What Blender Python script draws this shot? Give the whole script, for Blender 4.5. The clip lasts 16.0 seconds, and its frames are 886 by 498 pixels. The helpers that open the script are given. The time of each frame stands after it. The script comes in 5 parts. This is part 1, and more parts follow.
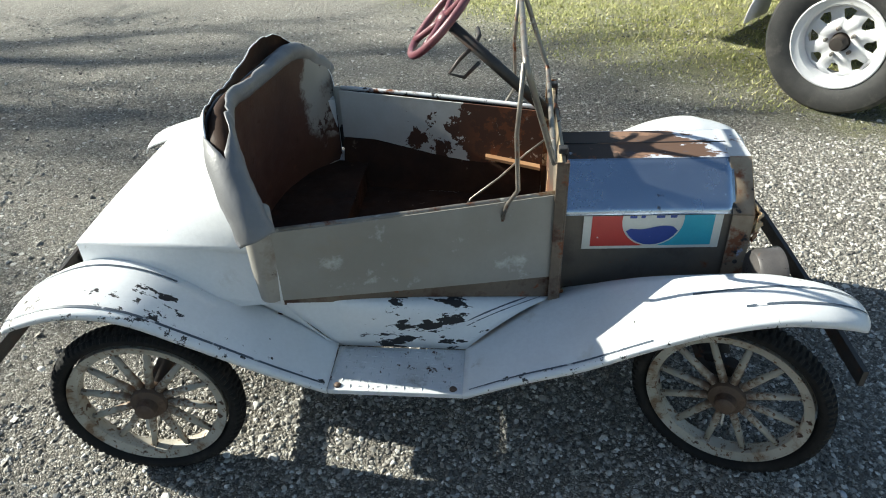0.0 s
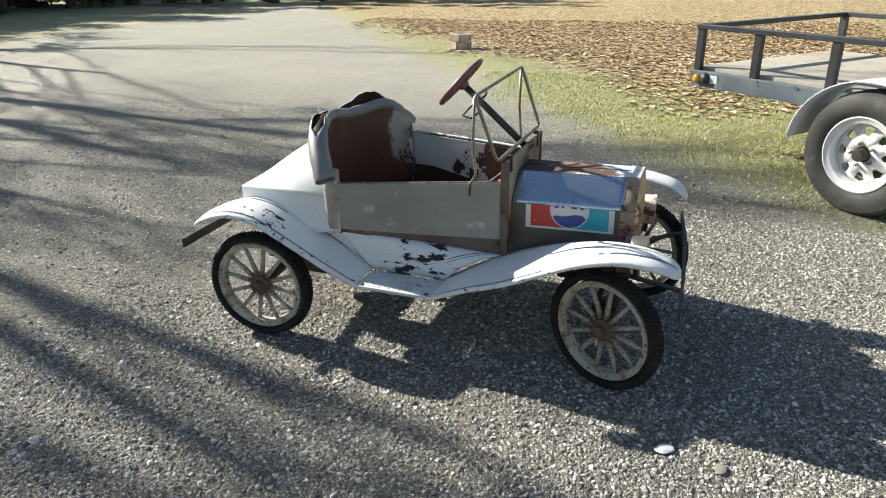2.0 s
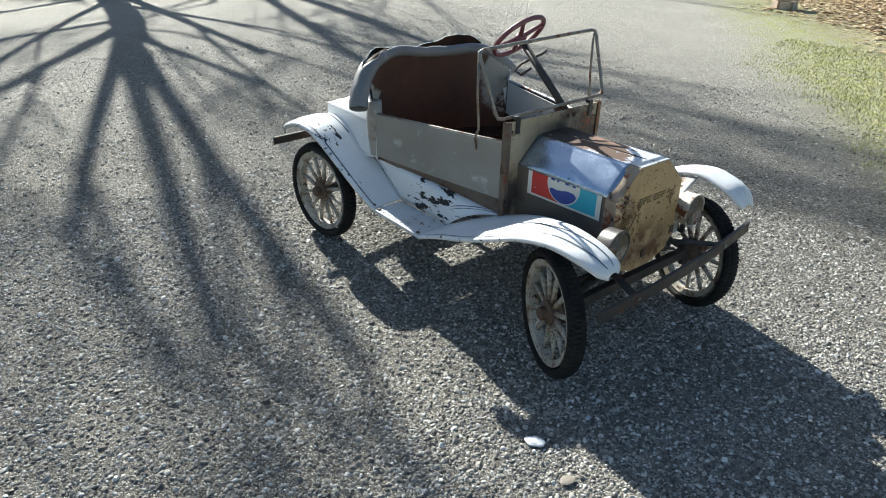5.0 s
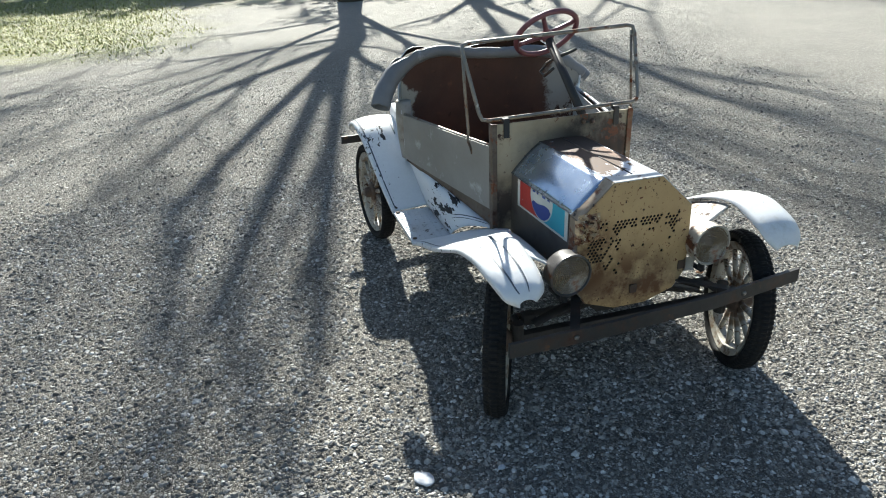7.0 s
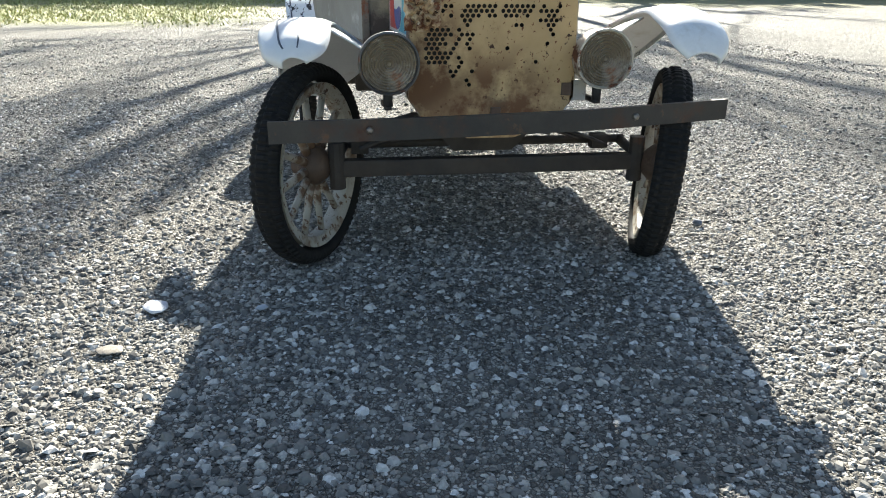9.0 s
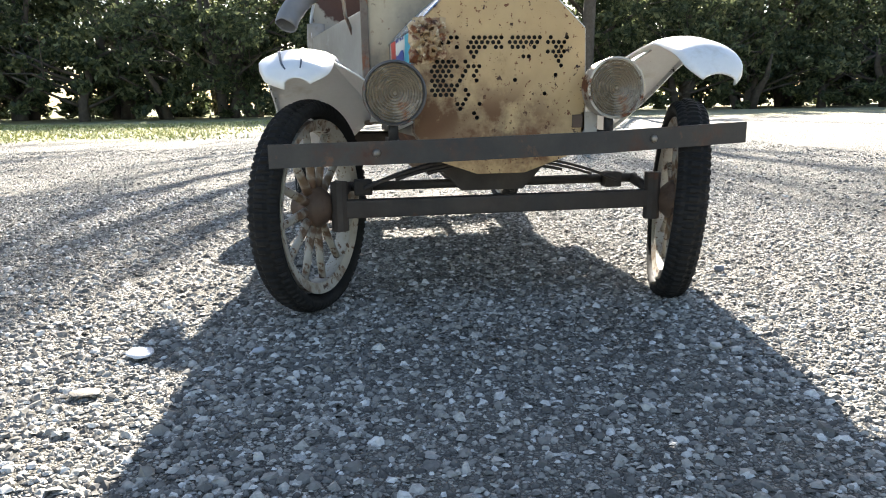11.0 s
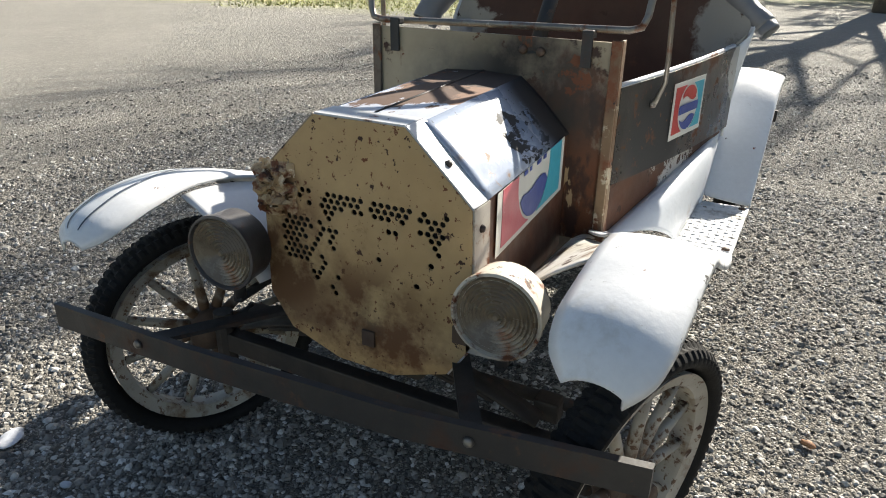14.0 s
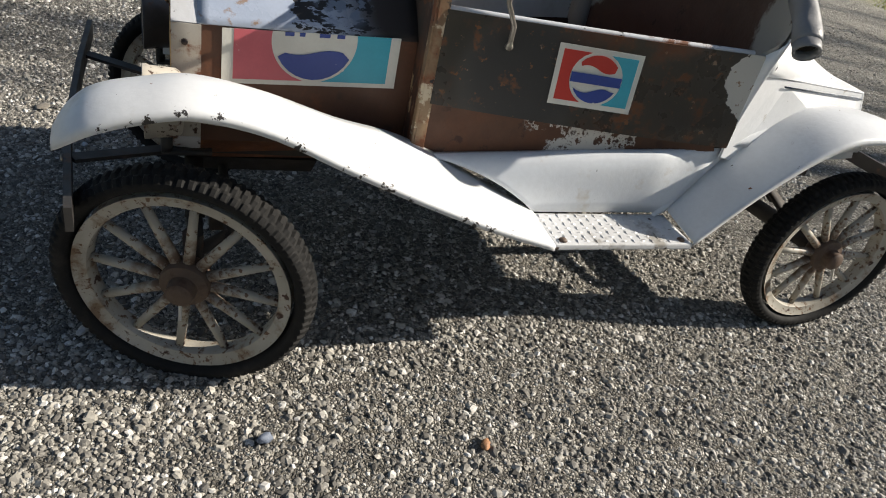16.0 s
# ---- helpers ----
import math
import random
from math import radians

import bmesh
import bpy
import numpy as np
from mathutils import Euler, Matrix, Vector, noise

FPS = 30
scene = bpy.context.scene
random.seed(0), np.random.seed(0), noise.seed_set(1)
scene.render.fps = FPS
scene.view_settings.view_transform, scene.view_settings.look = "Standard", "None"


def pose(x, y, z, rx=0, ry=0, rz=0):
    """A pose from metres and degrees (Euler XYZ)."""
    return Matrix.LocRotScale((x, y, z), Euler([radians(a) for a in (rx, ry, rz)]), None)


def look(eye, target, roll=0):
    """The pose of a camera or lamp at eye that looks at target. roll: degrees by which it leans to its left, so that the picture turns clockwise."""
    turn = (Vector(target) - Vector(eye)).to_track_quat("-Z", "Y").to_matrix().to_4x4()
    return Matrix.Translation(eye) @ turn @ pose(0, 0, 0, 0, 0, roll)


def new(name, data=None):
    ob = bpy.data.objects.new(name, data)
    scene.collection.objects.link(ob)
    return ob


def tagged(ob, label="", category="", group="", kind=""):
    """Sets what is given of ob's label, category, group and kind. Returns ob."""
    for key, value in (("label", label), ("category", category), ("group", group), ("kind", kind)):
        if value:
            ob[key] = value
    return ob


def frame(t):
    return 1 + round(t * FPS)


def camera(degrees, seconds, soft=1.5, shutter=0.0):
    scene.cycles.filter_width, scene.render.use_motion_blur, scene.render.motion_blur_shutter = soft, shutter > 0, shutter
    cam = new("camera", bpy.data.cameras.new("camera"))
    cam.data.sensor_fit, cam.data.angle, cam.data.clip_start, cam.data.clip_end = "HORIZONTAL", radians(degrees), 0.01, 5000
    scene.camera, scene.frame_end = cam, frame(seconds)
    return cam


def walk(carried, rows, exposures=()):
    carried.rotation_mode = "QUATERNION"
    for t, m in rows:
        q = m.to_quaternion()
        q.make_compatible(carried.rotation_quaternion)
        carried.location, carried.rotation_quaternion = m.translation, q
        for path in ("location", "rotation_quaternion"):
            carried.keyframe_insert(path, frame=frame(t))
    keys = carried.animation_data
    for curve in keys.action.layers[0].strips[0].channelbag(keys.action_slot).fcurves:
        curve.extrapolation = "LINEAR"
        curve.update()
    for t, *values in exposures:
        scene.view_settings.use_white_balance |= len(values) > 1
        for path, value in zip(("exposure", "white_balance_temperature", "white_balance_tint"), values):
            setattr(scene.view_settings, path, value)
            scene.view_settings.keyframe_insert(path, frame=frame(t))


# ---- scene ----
cam = camera(65.4, 16.0, soft=1.0)
PATH = [
    (0, (0.152, -1.396, 1.252), (-0.008, 0.257, 0.138), -1.9),
    (0.5, (0.3, -1.662, 1.268), (-0.035, 0.017, 0.234), -1.5),
    (1, (0.53, -1.904, 1.262), (0.045, -0.199, 0.337), 0.3),
    (1.5, (0.674, -2.124, 1.272), (0.156, -0.414, 0.374), -0.1),
    (2, (0.865, -2.247, 1.26), (0.179, -0.538, 0.48), -1.3),
    (2.5, (1.067, -2.338, 1.291), (0.141, -0.746, 0.511), -1.7),
    (3, (1.198, -2.371, 1.28), (0.278, -0.798, 0.456), -0.8),
    (3.5, (1.437, -2.237, 1.264), (0.395, -0.739, 0.447), 1.9),
    (4, (1.547, -2.105, 1.198), (0.34, -0.711, 0.424), 0.6),
    (4.5, (1.58, -1.859, 1.297), (0.317, -0.552, 0.464), -0.8),
    (5, (1.757, -1.697, 1.306), (0.391, -0.57, 0.377), 1.4),
    (5.2, (1.847, -1.657, 1.241), (0.426, -0.584, 0.33), 3.8),
    (7.3, (2.137, -0.692, 1.181), (0.394, -0.311, 0.284), -2.1),
    (7.5, (2.196, -0.57, 1.192), (0.463, -0.251, 0.246), -0.6),
    (8, (2.175, -0.451, 1.143), (0.421, -0.245, 0.203), 0.7),
    (8.5, (2.107, -0.245, 0.71), (0.236, -0.176, 0.008), -1.1),
    (9, (1.984, -0.265, 0.549), (0.142, -0.016, -0.191), 0.5),
    (9.5, (1.968, -0.281, 0.439), (0.045, 0.005, -0.028), -1.8),
    (9.7, (1.963, -0.283, 0.417), (0.045, 0.009, -0.067), -2.8),
    (11.8, (1.858, -0.296, 0.383), (-0.084, -0.032, -0.016), 0.5),
    (12, (1.824, -0.273, 0.426), (-0.11, -0.082, -0.045), 0.4),
    (12.5, (1.709, -0.134, 0.541), (-0.181, -0.286, -0.094), -2.0),
    (13, (1.624, 0.07, 0.68), (-0.209, -0.16, -0.086), 0.2),
    (13.5, (1.482, 0.264, 0.745), (-0.297, -0.241, -0.017), 1.3),
    (14, (1.342, 0.479, 0.792), (-0.275, -0.377, -0.016), 0.8),
    (14.5, (1.202, 0.703, 0.799), (-0.228, -0.441, -0.005), 4.4),
    (15, (0.97, 0.871, 0.808), (-0.405, -0.33, -0.008), 7.1),
    (15.5, (0.807, 1.091, 0.824), (-0.349, -0.269, -0.078), 12.3),
    (16, (0.654, 1.26, 0.852), (-0.05, -0.283, -0.206), 13.1),
]
walk(cam, [(t, look(eye, target, roll)) for t, eye, target, roll in PATH],
     exposures=[(0, 1.25, 6500, 2), (1, 1.25, 6800, 4), (2.5, 1.22, 6750, 5), (4, 1.2, 6600, 5), (5, 1.26, 6300, 4), (7.5, 1.34, 6350, 4), (8.5, 1.53, 6500, 4), (9, 1.80, 6600, 6), (9.5, 2.18, 6800, 10), (12, 2.32, 6800, 10), (12.7, 2.33, 6800, 7), (13.2, 1.95, 6800, 6), (13.7, 1.38, 6900, 8), (14.5, 0.9, 6800, 9), (15, 0.62, 6800, 8), (16, 0.55, 6900, 10)])

# ---- light ----
SUN_UP, SUN_AZ = 31.0, (-1.0, 0.178)
n_az = math.hypot(*SUN_AZ)
to_sun = Vector((SUN_AZ[0] / n_az * math.cos(radians(SUN_UP)), SUN_AZ[1] / n_az * math.cos(radians(SUN_UP)), math.sin(radians(SUN_UP))))
world = bpy.data.worlds.new("world")
scene.world = world
world.use_nodes = True
wn = world.node_tree
sky = wn.nodes.new("ShaderNodeTexSky")
sky.sky_type, sky.sun_disc = "NISHITA", False
sky.sun_elevation, sky.sun_rotation = radians(SUN_UP), math.atan2(to_sun.x, to_sun.y)
wn.links.new(sky.outputs[0], wn.nodes["Background"].inputs[0])
wn.nodes["Background"].inputs[1].default_value = 0.061
sun = new("sun", bpy.data.lights.new("sun", "SUN"))
sun.data.energy, sun.data.angle, sun.data.color = 5.0, radians(0.6), (1.0, 0.955, 0.88)
sun.matrix_world = look(to_sun * 30, (0, 0, 0))


# ---- materials ----
class Nodes:
    """A small wrapper to write node trees in few lines."""

    def __init__(self, name):
        self.m = bpy.data.materials.new(name)
        self.m.use_nodes = True
        self.t = self.m.node_tree
        self.b = self.t.nodes["Principled BSDF"]
        self.co = self.t.nodes.new("ShaderNodeTexCoord").outputs["Object"]

    def put(self, socket, value):
        if isinstance(value, bpy.types.NodeSocket):
            self.t.links.new(value, socket)
        elif isinstance(value, (tuple, list)) and len(value) == 3 and socket.type == "RGBA":
            socket.default_value = (*value, 1)
        else:
            socket.default_value = value

    def noise(self, scale, detail=4.0, rough=0.6, co=None, distort=0.0):
        n = self.t.nodes.new("ShaderNodeTexNoise")
        self.put(n.inputs["Vector"], co or self.co)
        for key, v in (("Scale", scale), ("Detail", detail), ("Roughness", rough), ("Distortion", distort)):
            n.inputs[key].default_value = v
        return n.outputs[0]

    def cells(self, scale, feature="F1", co=None):
        n = self.t.nodes.new("ShaderNodeTexVoronoi")
        n.feature = feature
        self.put(n.inputs["Vector"], co or self.co)
        n.inputs["Scale"].default_value = scale
        return n

    def span(self, value, a, b, c=0.0, d=1.0, smooth=False):
        n = self.t.nodes.new("ShaderNodeMapRange")
        if smooth:
            n.interpolation_type = "SMOOTHSTEP"
        for i, v in enumerate((value, a, b, c, d)):
            self.put(n.inputs[i], v)
        return n.outputs[0]

    def math(self, op, a, b=0.0):
        n = self.t.nodes.new("ShaderNodeMath")
        n.operation = op
        self.put(n.inputs[0], a)
        self.put(n.inputs[1], b)
        return n.outputs[0]

    def mix(self, f, a, b):
        n = self.t.nodes.new("ShaderNodeMix")
        n.data_type = "RGBA"
        self.put(n.inputs[0], f)
        self.put(n.inputs[6], a)
        self.put(n.inputs[7], b)
        return n.outputs[2]

    def near(self, centre, radius, co=None):
        """1 at centre, 0 past radius."""
        n = self.t.nodes.new("ShaderNodeVectorMath")
        n.operation = "DISTANCE"
        self.put(n.inputs[0], co or self.co)
        n.inputs[1].default_value = centre
        return self.span(n.outputs["Value"], radius, radius * 0.45, smooth=True)

    def axis(self, i):
        n = self.t.nodes.new("ShaderNodeSeparateXYZ")
        self.put(n.inputs[0], self.co)
        return n.outputs[i]

    def rnd(self):
        return self.t.nodes.new("ShaderNodeObjectInfo").outputs["Random"]

    def island(self):
        return self.t.nodes.new("ShaderNodeNewGeometry").outputs["Random Per Island"]

    def ramp(self, value, *stops):
        n = self.t.nodes.new("ShaderNodeValToRGB")
        self.put(n.inputs[0], value)
        e = n.color_ramp.elements
        while len(e) < len(stops):
            e.new(0.5)
        for el, (p, c) in zip(e, stops):
            el.position, el.color = p, (*c, 1)
        return n.outputs[0]

    def bump(self, height, strength=0.3, distance=0.002):
        n = self.t.nodes.new("ShaderNodeBump")
        self.put(n.inputs["Height"], height)
        n.inputs["Strength"].default_value, n.inputs["Distance"].default_value = strength, distance
        self.put(self.b.inputs["Normal"], n.outputs[0])

    def done(self, colour, rough=0.5, metal=0.0, spec=0.5):
        for key, v in (("Base Color", colour), ("Roughness", rough), ("Metallic", metal), ("Specular IOR Level", spec)):
            self.put(self.b.inputs[key], v)
        return self.m


def surface(name, col, col2, scale=6.0, rough=(0.35, 0.55), metal=0.0, layers=(), bump=0.15, spec=0.5, rim=None):
    """Mottled base of two colours and, on it, stains or chips: (colour, scale, from, to, detail[, centre, radius[, stretch]]). rim: chips past this distance from the middle plane."""
    n = Nodes(name)
    base = n.mix(n.span(n.noise(scale), 0.35, 0.65), col, col2)
    grain = n.noise(scale * 22, 3)
    base = n.mix(n.span(grain, 0.3, 0.75, 0.0, 0.25), base, tuple(c * 0.72 for c in col))
    r = n.span(n.noise(scale * 3), 0.3, 0.7, *rough)
    for colour, s, lo, hi, detail, *where in layers:
        co = None
        if len(where) > 2:
            v = n.t.nodes.new("ShaderNodeVectorMath")
            v.operation = "MULTIPLY"
            n.put(v.inputs[0], n.co)
            v.inputs[1].default_value = where[2]
            co = v.outputs[0]
        grain_of = n.noise(s, detail, 0.65, co)
        if len(where) > 2:
            grain_of = n.math("SUBTRACT", grain_of, n.math("MULTIPLY", n.math("SUBTRACT", 1.0, n.near(*where[:2])), 0.3))
        mask = n.span(grain_of, lo, hi)
        if len(where) == 2:
            mask = n.math("MULTIPLY", mask, n.near(*where))
        base = n.mix(mask, base, colour)
        r = n.math("MAXIMUM", r, n.math("MULTIPLY", mask, 0.75))
    if rim:
        out = n.span(n.math("ABSOLUTE", n.axis(1)), rim - 0.007, rim, 0.0, 0.12)
        chips = n.span(n.math("ADD", n.noise(38, 6, 0.7), out), 0.70, 0.72)
        base = n.mix(chips, base, (0.03, 0.026, 0.024))
    n.bump(grain, bump)
    return n.done(base, r, metal, spec)


RUST, DARK_RUST, BLACK = (0.16, 0.055, 0.022), (0.055, 0.024, 0.014), (0.018, 0.018, 0.02)
white_paint = surface("white_paint", (0.76, 0.775, 0.79), (0.69, 0.70, 0.71), 5, (0.28, 0.5), layers=[
    ((0.46, 0.43, 0.37), 7, 0.62, 0.8, 8), ((0.32, 0.28, 0.22), 18, 0.66, 0.74, 8), (BLACK, 30, 0.685, 0.695, 6), (RUST, 40, 0.70, 0.73, 5)])
apron_paint = surface("apron_paint", (0.76, 0.775, 0.79), (0.69, 0.71, 0.73), 5, (0.3, 0.5), layers=[
    ((0.46, 0.43, 0.37), 9, 0.62, 0.8, 8), (BLACK, 26, 0.525, 0.533, 7, (0.0, -0.292, 0.30), 0.20, (0.55, 1.6, 1.6)), ((0.16, 0.10, 0.07), 60, 0.70, 0.72, 5)])
fender_paint = surface("fender_paint", (0.76, 0.775, 0.79), (0.69, 0.70, 0.71), 5, (0.28, 0.5), layers=[
    ((0.46, 0.43, 0.37), 7, 0.62, 0.8, 8), ((0.32, 0.28, 0.22), 18, 0.68, 0.76, 8), (BLACK, 24, 0.53, 0.54, 7, (-0.50, -0.40, 0.45), 0.085, (0.7, 1.6, 1.0)), (BLACK, 32, 0.70, 0.71, 6), (RUST, 40, 0.70, 0.73, 5)], rim=0.415)
apron_paint_clean = surface("apron_paint_plain", (0.74, 0.76, 0.78), (0.66, 0.69, 0.72), 5, (0.3, 0.5), layers=[
    ((0.5, 0.45, 0.38), 14, 0.62, 0.8, 6), (BLACK, 60, 0.72, 0.74, 5)])
web_paint = surface("grimy_white_paint", (0.64, 0.63, 0.60), (0.52, 0.49, 0.43), 8, (0.4, 0.65), layers=[((0.16, 0.10, 0.06), 12, 0.52, 0.64, 8), (DARK_RUST, 26, 0.6, 0.65, 6)])
grey_panel = surface("weathered_grey_panel", (0.30, 0.285, 0.26), (0.24, 0.225, 0.20), 4, (0.38, 0.6), layers=[
    ((0.27, 0.23, 0.18), 7, 0.55, 0.75, 8), ((0.6, 0.6, 0.6), 11, 0.6, 0.75, 6), (DARK_RUST, 30, 0.7, 0.74, 5)])
dark_panel = surface("weathered_dark_panel", (0.034, 0.031, 0.027), (0.052, 0.043, 0.034), 5, (0.20, 0.40), layers=[
    ((0.115, 0.045, 0.02), 7, 0.50, 0.62, 9), ((0.032, 0.031, 0.029), 5, 0.16, 0.34, 6, (0.12, 0.25, 0.50), 0.16), ((0.14, 0.055, 0.022), 22, 0.58, 0.66, 8), ((0.56, 0.54, 0.49), 11, 0.40, 0.41, 9, (-0.292, 0.322, 0.555), 0.095, (1, 1, 1)), ((0.3, 0.2, 0.13), 40, 0.66, 0.69, 5), ((0.17, 0.075, 0.03), 60, 0.64, 0.68, 4)])
sill_left = surface("rusted_sill_paint", (0.075, 0.032, 0.016), (0.14, 0.052, 0.022), 8, (0.5, 0.75), layers=[
    ((0.58, 0.55, 0.50), 15, 0.50, 0.515, 9, (0.0, 0.25, 0.41), 0.19, (1, 1, 1)), (DARK_RUST, 30, 0.58, 0.63, 6)])
sill_right = surface("stained_sill_paint", (0.10, 0.075, 0.055), (0.18, 0.14, 0.105), 7, (0.45, 0.7), layers=[
    (DARK_RUST, 14, 0.5, 0.62, 8), (RUST, 24, 0.6, 0.66, 5)])
rust = surface("rust", (0.15, 0.055, 0.025), (0.075, 0.032, 0.018), 9, (0.6, 0.85), layers=[
    ((0.26, 0.1, 0.035), 21, 0.55, 0.72, 7), (BLACK, 12, 0.6, 0.75, 5)], bump=0.4)
seat_rust = surface("rusty_inner_back", (0.055, 0.023, 0.015), (0.085, 0.033, 0.020), 5, (0.45, 0.7), layers=[
    (DARK_RUST, 6, 0.52, 0.7, 6), ((0.15, 0.06, 0.03), 16, 0.6, 0.75, 6), ((0.30, 0.285, 0.255), 9, 0.36, 0.46, 8, (-0.27, 0.33, 0.60), 0.21, (1, 1, 1)), ((0.36, 0.34, 0.29), 9, 0.38, 0.46, 8, (-0.27, -0.39, 0.60), 0.17, (1, 1, 1)),
    (DARK_RUST, 16, 0.53, 0.56, 8, (-0.29, 0.30, 0.52), 0.12), (DARK_RUST, 22, 0.64, 0.67, 6)], bump=0.3)
cockpit_dark = surface("dark_cockpit_brown", (0.026, 0.015, 0.011), (0.05, 0.026, 0.016), 9, (0.6, 0.85), layers=[
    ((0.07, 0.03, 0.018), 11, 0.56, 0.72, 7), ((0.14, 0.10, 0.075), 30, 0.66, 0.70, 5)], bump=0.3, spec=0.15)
inner_white = surface("stained_inner_paint", (0.60, 0.61, 0.60), (0.52, 0.52, 0.49), 6, (0.35, 0.55), layers=[
    ((0.36, 0.33, 0.28), 7, 0.55, 0.75, 7), (RUST, 26, 0.70, 0.73, 6), (DARK_RUST, 22, 0.50, 0.51, 6, (-0.02, 0.26, 0.48), 0.13, (1, 1, 1)), ((0.075, 0.032, 0.018), 13, 0.34, 0.35, 8, (0.20, 0.21, 0.49), 0.22, (1, 1, 1)), (RUST, 22, 0.50, 0.54, 8, (0.19, 0.22, 0.50), 0.15), ((0.4, 0.36, 0.3), 40, 0.62, 0.64, 6, (0.19, 0.22, 0.49), 0.10),
    (BLACK, 8, 0.5, 0.52, 8, (-0.26, -0.34, 0.55), 0.08)])
cowl_tan = surface("rusted_tan_plate", (0.43, 0.35, 0.235), (0.34, 0.27, 0.175), 5, (0.33, 0.6), layers=[
    (DARK_RUST, 16, 0.60, 0.65, 8), (RUST, 34, 0.62, 0.65, 6), ((0.16, 0.11, 0.07), 5, 0.55, 0.72, 8), ((0.15, 0.055, 0.022), 9, 0.34, 0.42, 9, (0.276, 0.20, 0.38), 0.33, (1, 1, 0.6)), (DARK_RUST, 18, 0.46, 0.54, 9, (0.276, 0.16, 0.44), 0.22, (1, 1, 0.5)),
    ((0.05, 0.04, 0.032), 5, 0.24, 0.52, 8, (0.276, 0.08, 0.57), 0.17), ((0.11, 0.095, 0.08), 5, 0.30, 0.6, 8, (0.276, -0.08, 0.57), 0.11), ((0.07, 0.052, 0.04), 7, 0.36, 0.56, 8, (0.276, -0.17, 0.36), 0.2), ((0.46, 0.34, 0.19), 16, 0.55, 0.57, 8, (0.276, 0.185, 0.46), 0.15, (1, 1.3, 0.4)), (RUST, 20, 0.52, 0.56, 8, (0.276, 0.12, 0.64), 0.12, (1, 1, 1))])
grille_tan = surface("rusted_tan_grille", (0.56, 0.385, 0.19), (0.44, 0.29, 0.135), 6, (0.35, 0.6), layers=[
    (DARK_RUST, 60, 0.625, 0.65, 4), (RUST, 110, 0.63, 0.66, 3), (RUST, 12, 0.62, 0.74, 8), (DARK_RUST, 20, 0.5, 0.56, 8, (0.685, -0.14, 0.48), 0.07),
    ((0.11, 0.06, 0.03), 17, 0.5, 0.6, 6, (0.685, 0.03, 0.24), 0.14), ((0.16, 0.075, 0.03), 10, 0.40, 0.55, 8, (0.685, -0.15, 0.40), 0.16), ((0.17, 0.08, 0.032), 14, 0.44, 0.60, 8, (0.685, 0.0, 0.27), 0.19)])
hood_brown = surface("rusted_brown_sheet", (0.075, 0.034, 0.020), (0.125, 0.050, 0.025), 7, (0.4, 0.65), layers=[
    (RUST, 15, 0.56, 0.7, 8), (BLACK, 6, 0.56, 0.75, 5)])
hood_grey = surface("dark_stained_sheet", (0.10, 0.085, 0.07), (0.15, 0.12, 0.09), 6, (0.35, 0.55), layers=[
    ((0.05, 0.035, 0.03), 7, 0.5, 0.7, 6), (RUST, 22, 0.64, 0.72, 6)])
# blue of the reflected sky is put into the metal's base colour
shoulder_right = surface("sky_tinted_sheet_metal", (0.42, 0.50, 0.62), (0.36, 0.44, 0.57), 5, (0.20, 0.30), 0.92, layers=[
    ((0.6, 0.66, 0.78), 8, 0.6, 0.8, 6), (BLACK, 30, 0.7, 0.73, 5), (DARK_RUST, 14, 0.66, 0.7, 7)])
shoulder_left = surface("peeling_white_sheet", (0.42, 0.47, 0.57), (0.34, 0.395, 0.50), 6, (0.16, 0.36), layers=[
    # soft dark rear end: the firewall's shadow put into the colour
    ((0.035, 0.028, 0.026), 4, 0.18, 0.30, 5, (0.27, 0.11, 0.56), 0.17), (BLACK, 40, 0.485, 0.50, 6, (0.42, 0.135, 0.54), 0.105, (0.6, 1, 1.6)), ((0.16, 0.2, 0.27), 38, 0.5, 0.53, 5, (0.405, 0.11, 0.56), 0.06), ((0.25, 0.18, 0.14), 40, 0.55, 0.62, 6, (0.58, 0.14, 0.53), 0.09),
    (RUST, 20, 0.68, 0.72, 7), (BLACK, 60, 0.70, 0.72, 4)])
hood_top_mat = surface("peeling_top_sheet", (0.58, 0.61, 0.68), (0.48, 0.50, 0.57), 6, (0.25, 0.45), layers=[
    ((0.22, 0.125, 0.08), 8, 0.36, 0.38, 8, (0.40, 0.015, 0.60), 0.17, (1, 1, 1)), ((0.055, 0.035, 0.026), 9, 0.38, 0.42, 8, (0.30, -0.03, 0.60), 0.18, (1, 1, 1)), (RUST, 22, 0.62, 0.66, 7), ((0.10, 0.055, 0.035), 12, 0.46, 0.48, 8, (0.52, -0.06, 0.60), 0.20, (0.6, 1.5, 1)), ((0.08, 0.06, 0.06), 14, 0.64, 0.67, 5)])
band_white = surface("worn_white_band", (0.66, 0.68, 0.72), (0.5, 0.5, 0.5), 9, (0.3, 0.5), layers=[
    (RUST, 16, 0.57, 0.64, 8), (BLACK, 28, 0.62, 0.66, 5)])
band_rust = surface("rust_chipped_band", (0.34, 0.29, 0.22), (0.2, 0.14, 0.09), 12, (0.4, 0.65), layers=[
    (RUST, 18, 0.52, 0.6, 8), (BLACK, 24, 0.58, 0.63, 5), ((0.3, 0.4, 0.62), 10, 0.58, 0.62, 5)])
